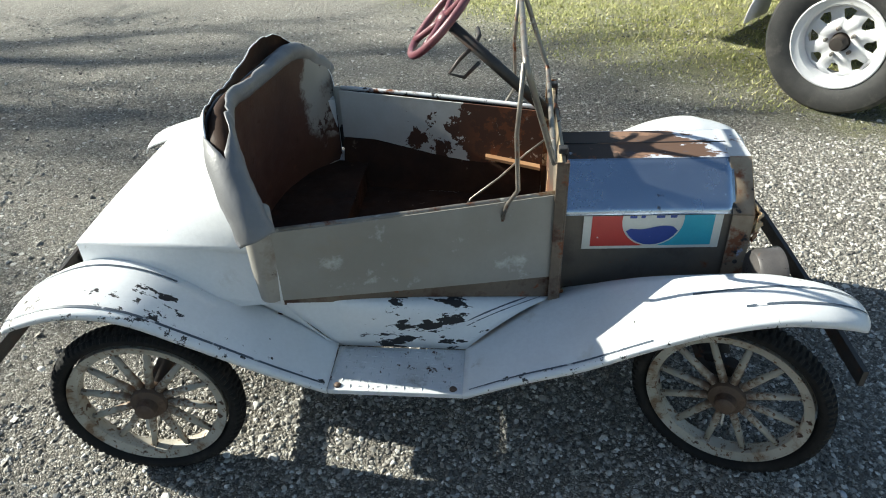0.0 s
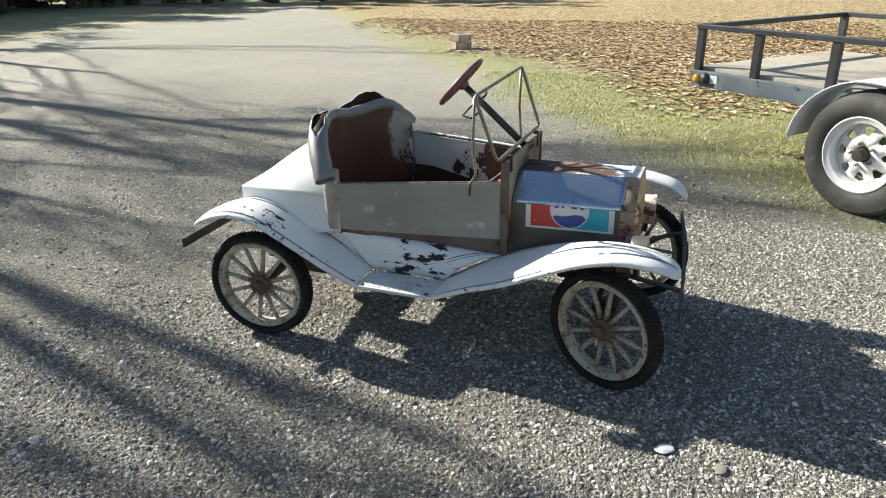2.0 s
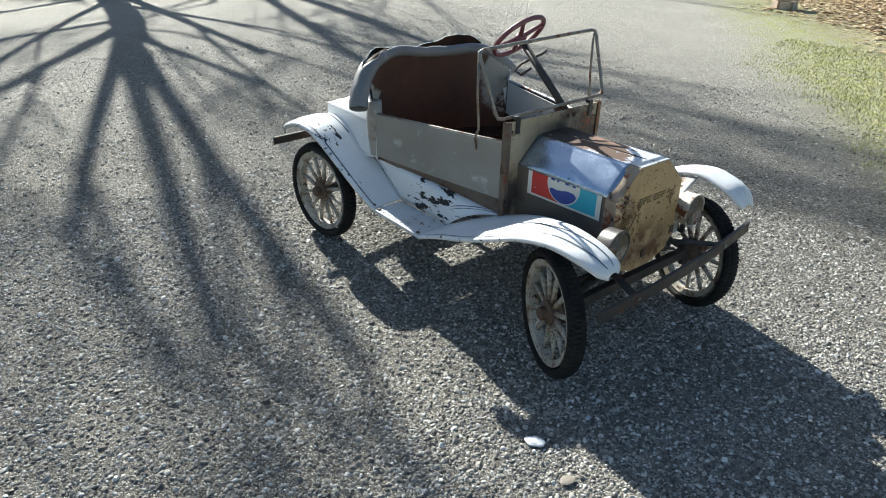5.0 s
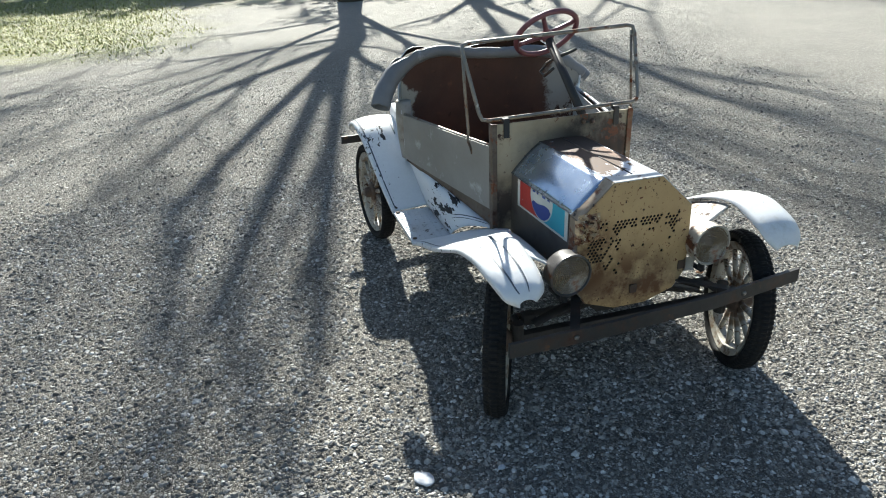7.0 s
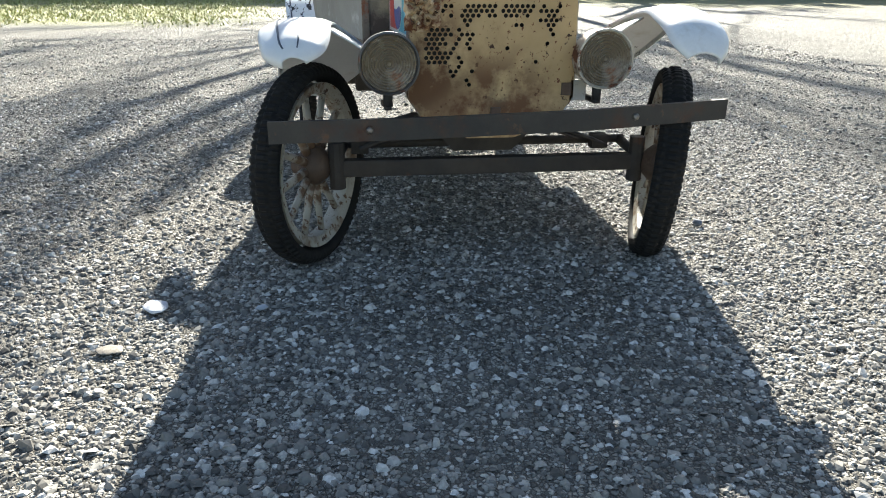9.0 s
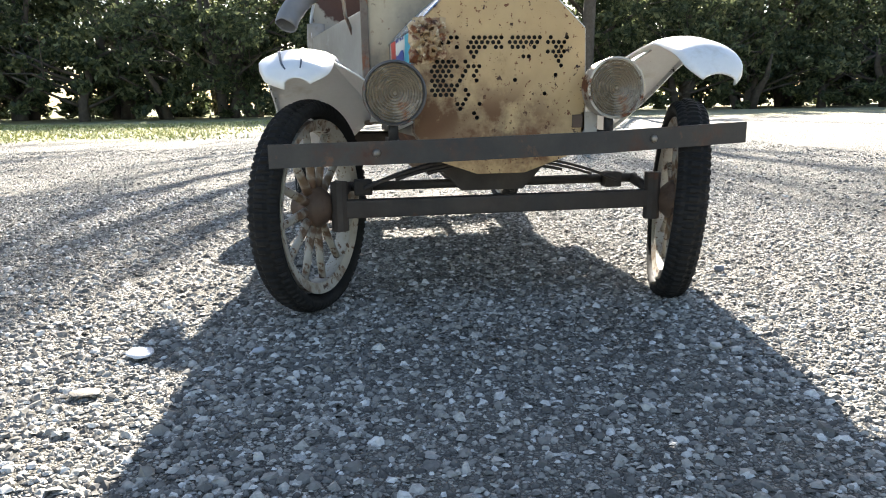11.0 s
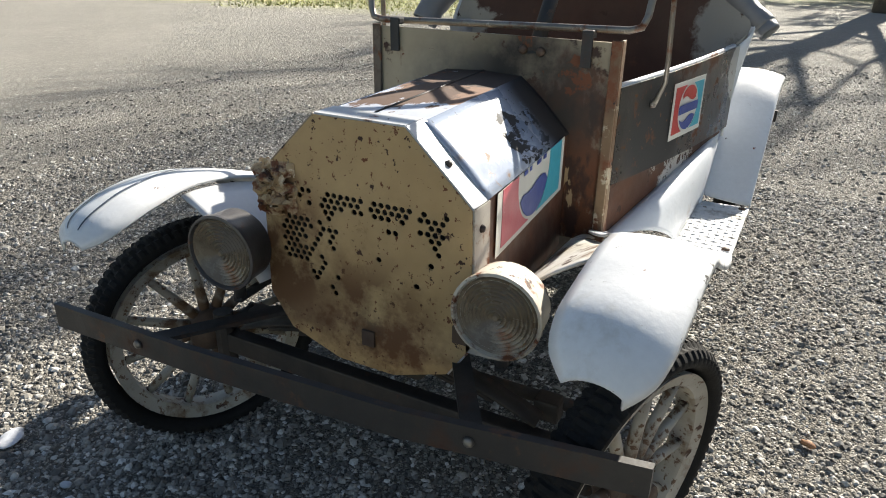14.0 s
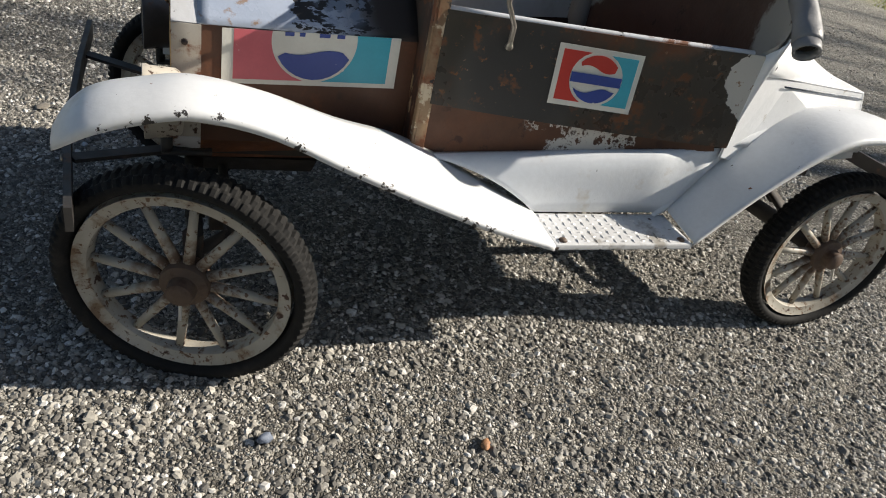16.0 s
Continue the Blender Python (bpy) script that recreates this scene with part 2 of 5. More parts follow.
crumple_tan = surface("crumpled_tan_sheet", (0.55, 0.42, 0.26), (0.36, 0.22, 0.11), 22, (0.4, 0.7), layers=[(RUST, 34, 0.48, 0.58, 8), (DARK_RUST, 55, 0.58, 0.64, 6), ((0.72, 0.62, 0.46), 40, 0.60, 0.66, 5)], bump=0.4)
corner_rust = surface("rusty_corner_iron", (0.24, 0.155, 0.085), (0.13, 0.07, 0.038), 12, (0.45, 0.7), layers=[(RUST, 18, 0.5, 0.6, 8), ((0.5, 0.42, 0.3), 26, 0.56, 0.6, 7), (BLACK, 30, 0.62, 0.66, 5)])
band_tan = surface("worn_tan_band", (0.50, 0.47, 0.42), (0.38, 0.33, 0.27), 10, (0.35, 0.55), layers=[(RUST, 15, 0.52, 0.6, 8), (DARK_RUST, 28, 0.6, 0.65, 5)])
column_beige = surface("stained_beige_column", (0.40, 0.375, 0.335), (0.31, 0.285, 0.25), 6, (0.35, 0.55), layers=[((0.2, 0.15, 0.11), 9, 0.58, 0.72, 8), (DARK_RUST, 30, 0.66, 0.7, 5)])
roll_grey = surface("scuffed_grey_vinyl", (0.21, 0.21, 0.215), (0.15, 0.15, 0.155), 7, (0.4, 0.6), layers=[
    ((0.42, 0.42, 0.43), 10, 0.6, 0.75, 6), (DARK_RUST, 25, 0.7, 0.74, 5)], bump=0.3)
black_iron = surface("dull_black_iron", (0.022, 0.022, 0.023), (0.04, 0.036, 0.033), 9, (0.45, 0.65), layers=[
    (DARK_RUST, 14, 0.52, 0.68, 8), ((0.11, 0.055, 0.03), 24, 0.6, 0.7, 7)])
chassis_iron = surface("grimy_chassis_iron", (0.03, 0.026, 0.024), (0.055, 0.042, 0.033), 9, (0.55, 0.8), layers=[
    (RUST, 14, 0.6, 0.75, 7)])
bright_iron = surface("worn_steel_tube", (0.27, 0.25, 0.22), (0.18, 0.16, 0.14), 20, (0.3, 0.5), 0.6, layers=[
    (RUST, 25, 0.54, 0.66, 6), ((0.5, 0.48, 0.42), 30, 0.6, 0.7, 4)])
tyre_black = surface("dusty_rubber", (0.012, 0.012, 0.012), (0.020, 0.019, 0.018), 8, (0.65, 0.85), layers=[
    ((0.045, 0.04, 0.034), 10, 0.62, 0.8, 7)], bump=0.4, spec=0.2)
spoke_cream = surface("dirty_cream_paint", (0.45, 0.42, 0.36), (0.33, 0.30, 0.245), 12, (0.45, 0.65), layers=[
    ((0.19, 0.125, 0.075), 22, 0.52, 0.64, 8), (DARK_RUST, 40, 0.62, 0.66, 5), ((0.15, 0.09, 0.055), 34, 0.42, 0.6, 7, (0.02, 0.0, 0.0), 0.06), ((0.14, 0.08, 0.045), 90, 0.58, 0.62, 4)])
hub_rust = surface("greasy_rusty_hub", (0.085, 0.055, 0.038), (0.12, 0.075, 0.05), 25, (0.5, 0.75), layers=[(DARK_RUST, 30, 0.55, 0.7, 6)])
wheel_red = surface("faded_maroon_plastic", (0.13, 0.042, 0.055), (0.18, 0.07, 0.085), 14, (0.3, 0.5), layers=[((0.4, 0.28, 0.3), 30, 0.62, 0.75, 5)])
lamp_body = surface("chalky_lamp_shell", (0.56, 0.52, 0.45), (0.42, 0.37, 0.30), 14, (0.4, 0.6), layers=[(RUST, 26, 0.52, 0.60, 8), (DARK_RUST, 60, 0.58, 0.62, 6)])
lamp_dark = surface("tarnished_lamp_shell", (0.075, 0.07, 0.07), (0.13, 0.12, 0.115), 14, (0.25, 0.5), 0.3, layers=[(RUST, 30, 0.6, 0.7, 6)])
lens_mat = surface("dusty_lamp_glass", (0.21, 0.165, 0.115), (0.15, 0.115, 0.08), 14, (0.16, 0.34), layers=[((0.42, 0.36, 0.28), 16, 0.52, 0.72, 6), ((0.26, 0.12, 0.06), 22, 0.6, 0.7, 6)])
hole_dark = surface("hole_shade", (0.012, 0.011, 0.01), (0.02, 0.017, 0.014), 8, (0.7, 0.9))
stripe_dark = surface("worn_dark_stripe", (0.045, 0.06, 0.085), (0.09, 0.11, 0.14), 14, (0.4, 0.6), layers=[((0.6, 0.62, 0.66), 30, 0.58, 0.64, 5)])


def sticker(name, c):
    return surface(name, c, tuple(v * 0.85 for v in c), 9, (0.3, 0.45), layers=[((0.7, 0.7, 0.68), 45, 0.68, 0.71, 5)])


decal_white, decal_red, decal_pink = sticker("decal_white", (0.72, 0.71, 0.64)), sticker("decal_red", (0.55, 0.045, 0.035)), sticker("decal_pink", (0.62, 0.13, 0.16))
decal_blue, decal_teal = sticker("decal_blue", (0.035, 0.07, 0.30)), sticker("decal_teal", (0.045, 0.40, 0.52))


# ---- building helpers ----
def mesh_of(bm, name):
    me = bpy.data.meshes.new(name)
    bm.to_mesh(me)
    bm.free()
    return me


def part(name, bm, material, parent, label="", m=None, smooth=True):
    me = mesh_of(bm, name)
    if material:
        me.materials.append(material)
    if smooth:
        me.polygons.foreach_set("use_smooth", [True] * len(me.polygons))
    ob = new(name, me)
    if parent:
        ob.parent = parent
    if m is not None:
        ob.matrix_basis = m
    return tagged(ob, label=label)


def sharpen(ob, degrees=35):
    me = ob.data
    me.set_sharp_from_angle(angle=radians(degrees))
    return ob


def box(bm, size, at=(0, 0, 0), rot=(0, 0, 0), bevel=0.0, m=None):
    r = bmesh.ops.create_cube(bm, size=1.0)
    vs = r["verts"]
    bmesh.ops.transform(bm, matrix=(m or pose(*at, *rot)) @ Matrix.Diagonal((*size, 1)), verts=vs)
    if bevel:
        es = list({e for v in vs for e in v.link_edges})
        bmesh.ops.bevel(bm, geom=es, offset=bevel, segments=2, profile=0.6, affect="EDGES")
    return bm


def rod(bm, a, b, r, r2=None, n=10):
    a, b = Vector(a), Vector(b)
    d = b - a
    m = Matrix.Translation((a + b) / 2) @ d.to_track_quat("Z", "Y").to_matrix().to_4x4()
    bmesh.ops.create_cone(bm, cap_ends=True, segments=n, radius1=r, radius2=r if r2 is None else r2, depth=d.length, matrix=m)
    return bm


def tube(bm, pts, r, n=10, closed=False, radii=None):
    """A tube along points."""
    pts = [Vector(p) for p in pts]
    rings, up = [], Vector((0.13, 0.21, 0.97))
    for i, p in enumerate(pts):
        a = pts[i - 1] if (i or closed) else p
        b = pts[(i + 1) % len(pts)] if (i + 1 < len(pts) or closed) else p
        d = (b - a).normalized()
        u = (up - d * up.dot(d)).normalized()
        w = d.cross(u)
        up = u
        rr = radii[i] if radii else r
        rings.append([bm.verts.new(p + (u * math.cos(k * math.tau / n) + w * math.sin(k * math.tau / n)) * rr) for k in range(n)])
    for i in range(len(rings) if closed else len(rings) - 1):
        a, b = rings[i], rings[(i + 1) % len(rings)]
        for k in range(n):
            bm.faces.new((a[k], a[(k + 1) % n], b[(k + 1) % n], b[k]))
    if not closed:
        bm.faces.new(rings[0][::-1])
        bm.faces.new(rings[-1])
    return bm


def grid(bm, f, nu, nv):
    """A sheet f(u, v), u and v from 0 to 1."""
    vs = [[bm.verts.new(f(i / nu, j / nv)) for j in range(nv + 1)] for i in range(nu + 1)]
    for i in range(nu):
        for j in range(nv):
            bm.faces.new((vs[i][j], vs[i + 1][j], vs[i + 1][j + 1], vs[i][j + 1]))
    return bm


def thicken(ob, t):
    s = ob.modifiers.new("thickness", "SOLIDIFY")
    s.thickness, s.offset = t, 0.0
    return ob


def prism(bm, pts, d):
    """A flat outline of points pushed through by the vector d."""
    a = [bm.verts.new(p) for p in pts]
    b = [bm.verts.new(Vector(p) + Vector(d)) for p in pts]
    bm.faces.new(a[::-1])
    bm.faces.new(b)
    k = len(pts)
    for i in range(k):
        bm.faces.new((a[i], a[(i + 1) % k], b[(i + 1) % k], b[i]))
    bmesh.ops.recalc_face_normals(bm, faces=bm.faces[:])
    return bm


def lathe(bm, prof, n=32, m=None, closed=False):
    """Turns (radius, along) round the y axis."""
    rings = [[bm.verts.new((r * math.cos(k * math.tau / n), y, r * math.sin(k * math.tau / n))) for k in range(n)] for r, y in prof]
    pairs = list(zip(rings, rings[1:])) + ([(rings[-1], rings[0])] if closed else [])
    for a, b in pairs:
        for k in range(n):
            bm.faces.new((a[k], b[k], b[(k + 1) % n], a[(k + 1) % n]))
    if not closed:
        for ring in (rings[0], rings[-1]):
            bm.faces.new(ring)
    bmesh.ops.recalc_face_normals(bm, faces=bm.faces[:])
    if m is not None:
        bmesh.ops.transform(bm, matrix=m, verts=[v for ring in rings for v in ring])
    return bm


def smooth_at(rows, s):
    """Catmull-Rom through rows of numbers at s from 0 to 1."""
    k = s * (len(rows) - 1)
    i = min(int(k), len(rows) - 2)
    f = k - i
    p = [np.array(rows[max(0, min(len(rows) - 1, i + j))], float) for j in (-1, 0, 1, 2)]
    return 0.5 * (2 * p[1] + (p[2] - p[0]) * f + (2 * p[0] - 5 * p[1] + 4 * p[2] - p[3]) * f * f + (3 * p[1] - 3 * p[2] + p[3] - p[0]) * f ** 3)


# ---- ground ----
def ground_material():
    n = Nodes("gravel_ground")
    tones = ((0.0, (0.105, 0.098, 0.087)), (0.28, (0.235, 0.222, 0.196)), (0.58, (0.405, 0.380, 0.328)), (0.80, (0.56, 0.53, 0.465)), (0.95, (0.78, 0.76, 0.70)))

    def layer(scale):
        shaken = n.t.nodes.new("ShaderNodeTexNoise")
        n.put(shaken.inputs["Vector"], n.co)
        shaken.inputs["Scale"].default_value = scale * 0.9
        mixed = n.t.nodes.new("ShaderNodeVectorMath")
        mixed.operation = "MULTIPLY_ADD"
        n.put(mixed.inputs[0], shaken.outputs["Color"])
        mixed.inputs[1].default_value = (0.9 / scale,) * 3
        n.put(mixed.inputs[2], n.co)
        c, e = n.cells(scale, co=mixed.outputs[0]), n.cells(scale, "DISTANCE_TO_EDGE", co=mixed.outputs[0])
        pick = n.t.nodes.new("ShaderNodeSeparateColor")
        n.put(pick.inputs[0], c.outputs["Color"])
        return n.ramp(pick.outputs[0], *tones), e.outputs["Distance"]

    big, big_edge = layer(70.0)
    small, small_edge = layer(165.0)
    which = n.span(n.noise(26.0, 5, 0.7), 0.56, 0.60)
    stone = n.mix(which, small, big)
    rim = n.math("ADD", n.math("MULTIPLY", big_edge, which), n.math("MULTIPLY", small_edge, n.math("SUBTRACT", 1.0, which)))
    # dark gaps between stones: shade of the crevices put into the colour
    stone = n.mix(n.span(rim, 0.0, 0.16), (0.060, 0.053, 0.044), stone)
    stone = n.mix(n.span(n.noise(420, 3, 0.7), 0.35, 0.7, 0.0, 0.25), stone, (0.12, 0.11, 0.095))
    # patches of finer and dirtier gravel, and single pale stones
    stone = n.mix(n.span(n.noise(9.0, 5, 0.7), 0.44, 0.68, 0.0, 0.35), stone, (0.25, 0.225, 0.185))
    single = n.cells(34.0)
    pick = n.t.nodes.new("ShaderNodeSeparateColor")
    n.put(pick.inputs[0], single.outputs["Color"])
    pale = n.math("MULTIPLY", n.span(pick.outputs[1], 0.94, 0.945), n.span(single.outputs["Distance"], 0.34, 0.30))
    stone = n.mix(pale, stone, (0.66, 0.65, 0.62))
    x, y = n.axis(0), n.axis(1)
    paleness = n.span(n.noise(1.3, 5), 0.45, 0.75, 0.0, 0.16)
    # gravel paler away from the parked car
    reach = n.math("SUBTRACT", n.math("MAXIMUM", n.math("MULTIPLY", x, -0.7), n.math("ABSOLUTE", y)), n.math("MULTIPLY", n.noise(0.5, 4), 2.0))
    paleness = n.math("ADD", paleness, n.span(reach, 0.5, 3.6, 0.0, 0.44))
    stone = n.mix(paleness, stone, (0.61, 0.58, 0.515))
    rag = n.noise(0.9, 6)
    # grass verge and leaf litter beside the trailer
    wob = n.math("MULTIPLY", n.math("SUBTRACT", rag, 0.5), 1.6)
    g1 = n.span(n.math("ADD", n.math("ADD", y, n.math("MULTIPLY", x, 0.9)), wob), 2.3, 3.6)
    g2 = n.span(n.math("ADD", n.math("ADD", y, n.math("MULTIPLY", x, 1.30)), wob), 2.2, 3.5)
    g = n.math("MULTIPLY", g1, g2)
    # verge before the far trees
    far = n.span(n.math("ADD", y, wob), -0.9, -2.4)
    far = n.math("MULTIPLY", far, n.span(n.math("ADD", x, wob), -5.5, -7.0))
    g = n.math("MAXIMUM", g, far)
    g = n.math("MAXIMUM", g, n.span(n.math("ADD", x, wob), -10.5, -13.0, 0.0, 0.8))
    patch = n.span(n.noise(7.0, 6), 0.40, 0.62)
    g = n.math("MULTIPLY", g, n.math("ADD", n.math("MULTIPLY", patch, 0.55), 0.45))
    green = n.mix(n.noise(60, 4), (0.27, 0.295, 0.09), (0.50, 0.475, 0.23))
    col = n.mix(g, stone, green)
    l = n.span(n.math("ADD", n.math("ADD", y, n.math("MULTIPLY", x, 1.1)), wob), 4.4, 6.0)
    l = n.math("MULTIPLY", l, n.span(n.math("ADD", y, wob), 3.9, 5.2))
    l = n.math("MULTIPLY", l, n.span(n.noise(3.0, 6), 0.33, 0.45))
    leaf_cell = n.cells(26.0)
    pk = n.t.nodes.new("ShaderNodeSeparateColor")
    n.put(pk.inputs[0], leaf_cell.outputs["Color"])
    leaf = n.ramp(pk.outputs[0], (0.0, (0.12, 0.085, 0.05)), (0.45, (0.36, 0.26, 0.14)), (1.0, (0.68, 0.53, 0.32)))
    col = n.mix(l, col, leaf)
    h = n.math("ADD", n.math("MULTIPLY", n.span(rim, 0.0, 0.30), n.math("ADD", 0.45, n.math("MULTIPLY", which, 0.55))), n.math("MULTIPLY", n.noise(260, 3, 0.7), 0.35))
    n.bump(h, 1.0, 0.012)
    return n.done(col, 0.85, 0.0, 0.3)


def rise(x, y):
    """Gentle unevenness of the ground."""
    d = max(0.0, math.hypot(x, y) - 2.2)
    return 0.05 * noise.noise(Vector((x * 0.22, y * 0.22, 0.3))) * min(1.0, d / 4)


bm = bmesh.new()
span = [-400, -150, -60, -36] + [-28 + i * 0.8 for i in range(71)] + [36, 60, 150, 400]
vs = [[bm.verts.new((x, y, rise(x, y) if abs(x) < 30 and abs(y) < 30 else 0.0)) for y in span] for x in span]
for i in range(len(span) - 1):
    for j in range(len(span) - 1):
        bm.faces.new((vs[i][j], vs[i + 1][j], vs[i + 1][j + 1], vs[i][j + 1]))
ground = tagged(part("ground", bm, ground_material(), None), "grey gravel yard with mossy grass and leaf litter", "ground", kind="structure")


def scatter(name, material, pts, make, label, category):
    """Joins many small pieces: make(i) gives vertices and faces of one piece."""
    allv, allf, k = [], [], 0
    for i, p in enumerate(pts):
        v, f = make(i)
        allv.append(v + p)
        allf += [tuple(a + k for a in q) for q in f]
        k += len(v)
    me = bpy.data.meshes.new(name)
    me.from_pydata(np.concatenate(allv).tolist(), [], allf)
    me.materials.append(material)
    return tagged(new(name, me), label, category, kind="stuff")


rng = np.random.default_rng(4)


def stone_material():
    n = Nodes("pebbles")
    c = n.ramp(n.island(), (0.0, (0.075, 0.071, 0.065)), (0.3, (0.190, 0.180, 0.162)), (0.62, (0.345, 0.326, 0.288)), (0.86, (0.52, 0.495, 0.445)), (0.97, (0.76, 0.74, 0.70)))
    c = n.mix(n.span(n.noise(160, 3), 0.35, 0.7, 0, 0.4), c, (0.12, 0.11, 0.1))
    return n.done(c, 0.75, 0.0, 0.35)


PEB_V = np.array([(1, 0, 0), (0.5, 0.87, 0.05), (-0.5, 0.87, -0.05), (-1, 0, 0.05), (-0.5, -0.87, 0), (0.5, -0.87, -0.05), (0.45, 0.2, 0.62), (-0.35, 0.42, 0.6), (-0.25, -0.45, 0.66), (0.4, -0.4, 0.55)], float)
PEB_F = [(0, 1, 6), (1, 2, 7, 6), (2, 3, 7), (3, 4, 8, 7), (4, 5, 9, 8), (5, 0, 6, 9), (6, 7, 8, 9)]


def gravel_bed(pts, size):
    """All loose stones in one mesh."""
    k = len(pts)
    v = PEB_V[None] + rng.normal(0, 0.13, (k, 10, 3))
    v = v * np.stack([size, size * rng.uniform(0.6, 1.0, k), size * rng.uniform(0.55, 1.0, k)], 1)[:, None, :]
    a, tip = rng.uniform(0, math.tau, k), rng.normal(0, 0.28, k)
    c, d = np.cos(a)[:, None], np.sin(a)[:, None]
    x, y, z = v[..., 0] * c - v[..., 1] * d, v[..., 0] * d + v[..., 1] * c, v[..., 2]
    z = z * np.cos(tip)[:, None] + x * np.sin(tip)[:, None] + 0.05 * size[:, None]
    v = np.stack([x, y, z], -1) + pts[:, None, :]
    base = (np.arange(k) * 10)[:, None]
    faces = [q for f in PEB_F for q in (base + np.array(f)).tolist()]
    me = bpy.data.meshes.new("gravel")
    me.from_pydata(v.reshape(-1, 3).tolist(), [], faces)
    me.materials.append(stone_material())
    return tagged(new("gravel", me), "loose grey gravel stones", "gravel", kind="stuff")


def strewn(n, x0, x1, y0, y1):
    p = np.stack([rng.uniform(x0, x1, n), rng.uniform(y0, y1, n), np.zeros(n)], 1)
    p[:, 2] = [rise(x, y) for x, y, _ in p]
    return p


pts = np.concatenate([strewn(44000, -1.3, 1.9, 0.25, 1.35), strewn(26000, 0.6, 2.2, -1.0, 0.6), strewn(34000, -1.4, 1.9, -2.0, -0.25), strewn(9000, -0.8, 0.8, -0.4, 0.4),
                      strewn(40000, -4.5, 2.6, -3.0, 3.2)])
size = np.clip(np.where(rng.random(len(pts)) < 0.22, rng.lognormal(math.log(0.0068), 0.24, len(pts)), rng.lognormal(math.log(0.0044), 0.30, len(pts))), 0.0026, 0.0125)
size[:44000] *= 0.85
size[44000:70000] *= 0.85
size[-40000:] = np.clip(size[-40000:] * 1.2, 0.004, 0.013)
gravel_bed(pts, size)


def loose_stone(x, y, s, label, colour, flat=0.6, spin=0.0):
    bm = bmesh.new()
    bmesh.ops.create_icosphere(bm, subdivisions=3, radius=1.0)
    for v in bm.verts:
        v.co *= 1 + 0.28 * noise.noise(v.co * 1.3 + Vector((x * 7, y * 9, 0))) + 0.06 * noise.noise(v.co * 4)
        v.co = Vector((v.co.x * s, v.co.y * s * 0.68, v.co.z * s * flat * 0.6))
    ob = part("stone", bm, surface("stone_" + label.split()[0], colour, tuple(c * 0.75 for c in colour), 40, (0.5, 0.8), bump=0.3), None, m=pose(x, y, 0.006 + s * flat * 0.3, 0, 0, spin))
    tagged(ob, label, "stone")


# ---- far trees ----
def leaf_material(name, a, b, c):
    n = Nodes(name)
    col = n.ramp(n.island(), (0.0, a), (0.55, b), (1.0, c))
    n.b.inputs["Transmission Weight"].default_value = 0.0
    m = n.done(col, 0.55, 0.0, 0.4)
    tr = n.t.nodes.new("ShaderNodeBsdfTranslucent")
    n.put(tr.inputs[0], col)
    mx = n.t.nodes.new("ShaderNodeMixShader")
    mx.inputs[0].default_value = 0.5
    out = n.t.nodes["Material Output"]
    n.t.links.new(n.b.outputs[0], mx.inputs[1])
    n.t.links.new(tr.outputs[0], mx.inputs[2])
    n.t.links.new(mx.outputs[0], out.inputs[0])
    return m


leaf_dark = leaf_material("dark_evergreen_leaves", (0.042, 0.058, 0.030), (0.10, 0.125, 0.06), (0.26, 0.28, 0.14))
bark = surface("rough_bark", (0.075, 0.06, 0.048), (0.12, 0.10, 0.08), 9, (0.8, 0.95), layers=[((0.16, 0.16, 0.12), 6, 0.6, 0.75, 6)], bump=0.8)


def limbs(bm, base, way, length, r, depth, rnd, tips, bend=0.25, kids=3, spread=0.75, root=None):
    """A tapered limb that forks; with the tree at root, limbs that would shade the car are left out."""
    if root is not None:
        end = root + Vector(base) + Vector(way).normalized() * length
        fall = end - to_sun * (end.z / to_sun.z)
        if -1.0 < fall.x < 2.6 and -0.85 < fall.y < 1.2:
            return
    p, d, pts, rad = Vector(base), Vector(way).normalized(), [Vector(base)], [r]
    steps = 6 if depth > 1 else 4
    kids = 4 if depth in (1, 2) and kids == 3 else kids
    for k in range(steps):
        d = (d + Vector((rnd.gauss(0, bend), rnd.gauss(0, bend), rnd.gauss(0.06, bend * 0.6))) * 0.4).normalized()
        p = p + d * length / steps
        pts.append(p.copy())
        rad.append(max(0.0055, r * (1 - 0.46 * (k + 1) / steps)))
    tube(bm, pts, r, 8 if r > 0.05 else 5, radii=rad)
    if depth == 0:
        tips.append(p.copy())
        return
    for k in range(kids):
        at = steps - (k % 3)
        side = Vector((rnd.gauss(0, 1), rnd.gauss(0, 1), rnd.gauss(0.1, 0.5))).normalized()
        nd = (d + side * spread).normalized()
        limbs(bm, pts[at], nd, length * rnd.uniform(0.62, 0.82), rad[at] * 0.61, depth - 1, rnd, tips, bend, kids, spread, root)


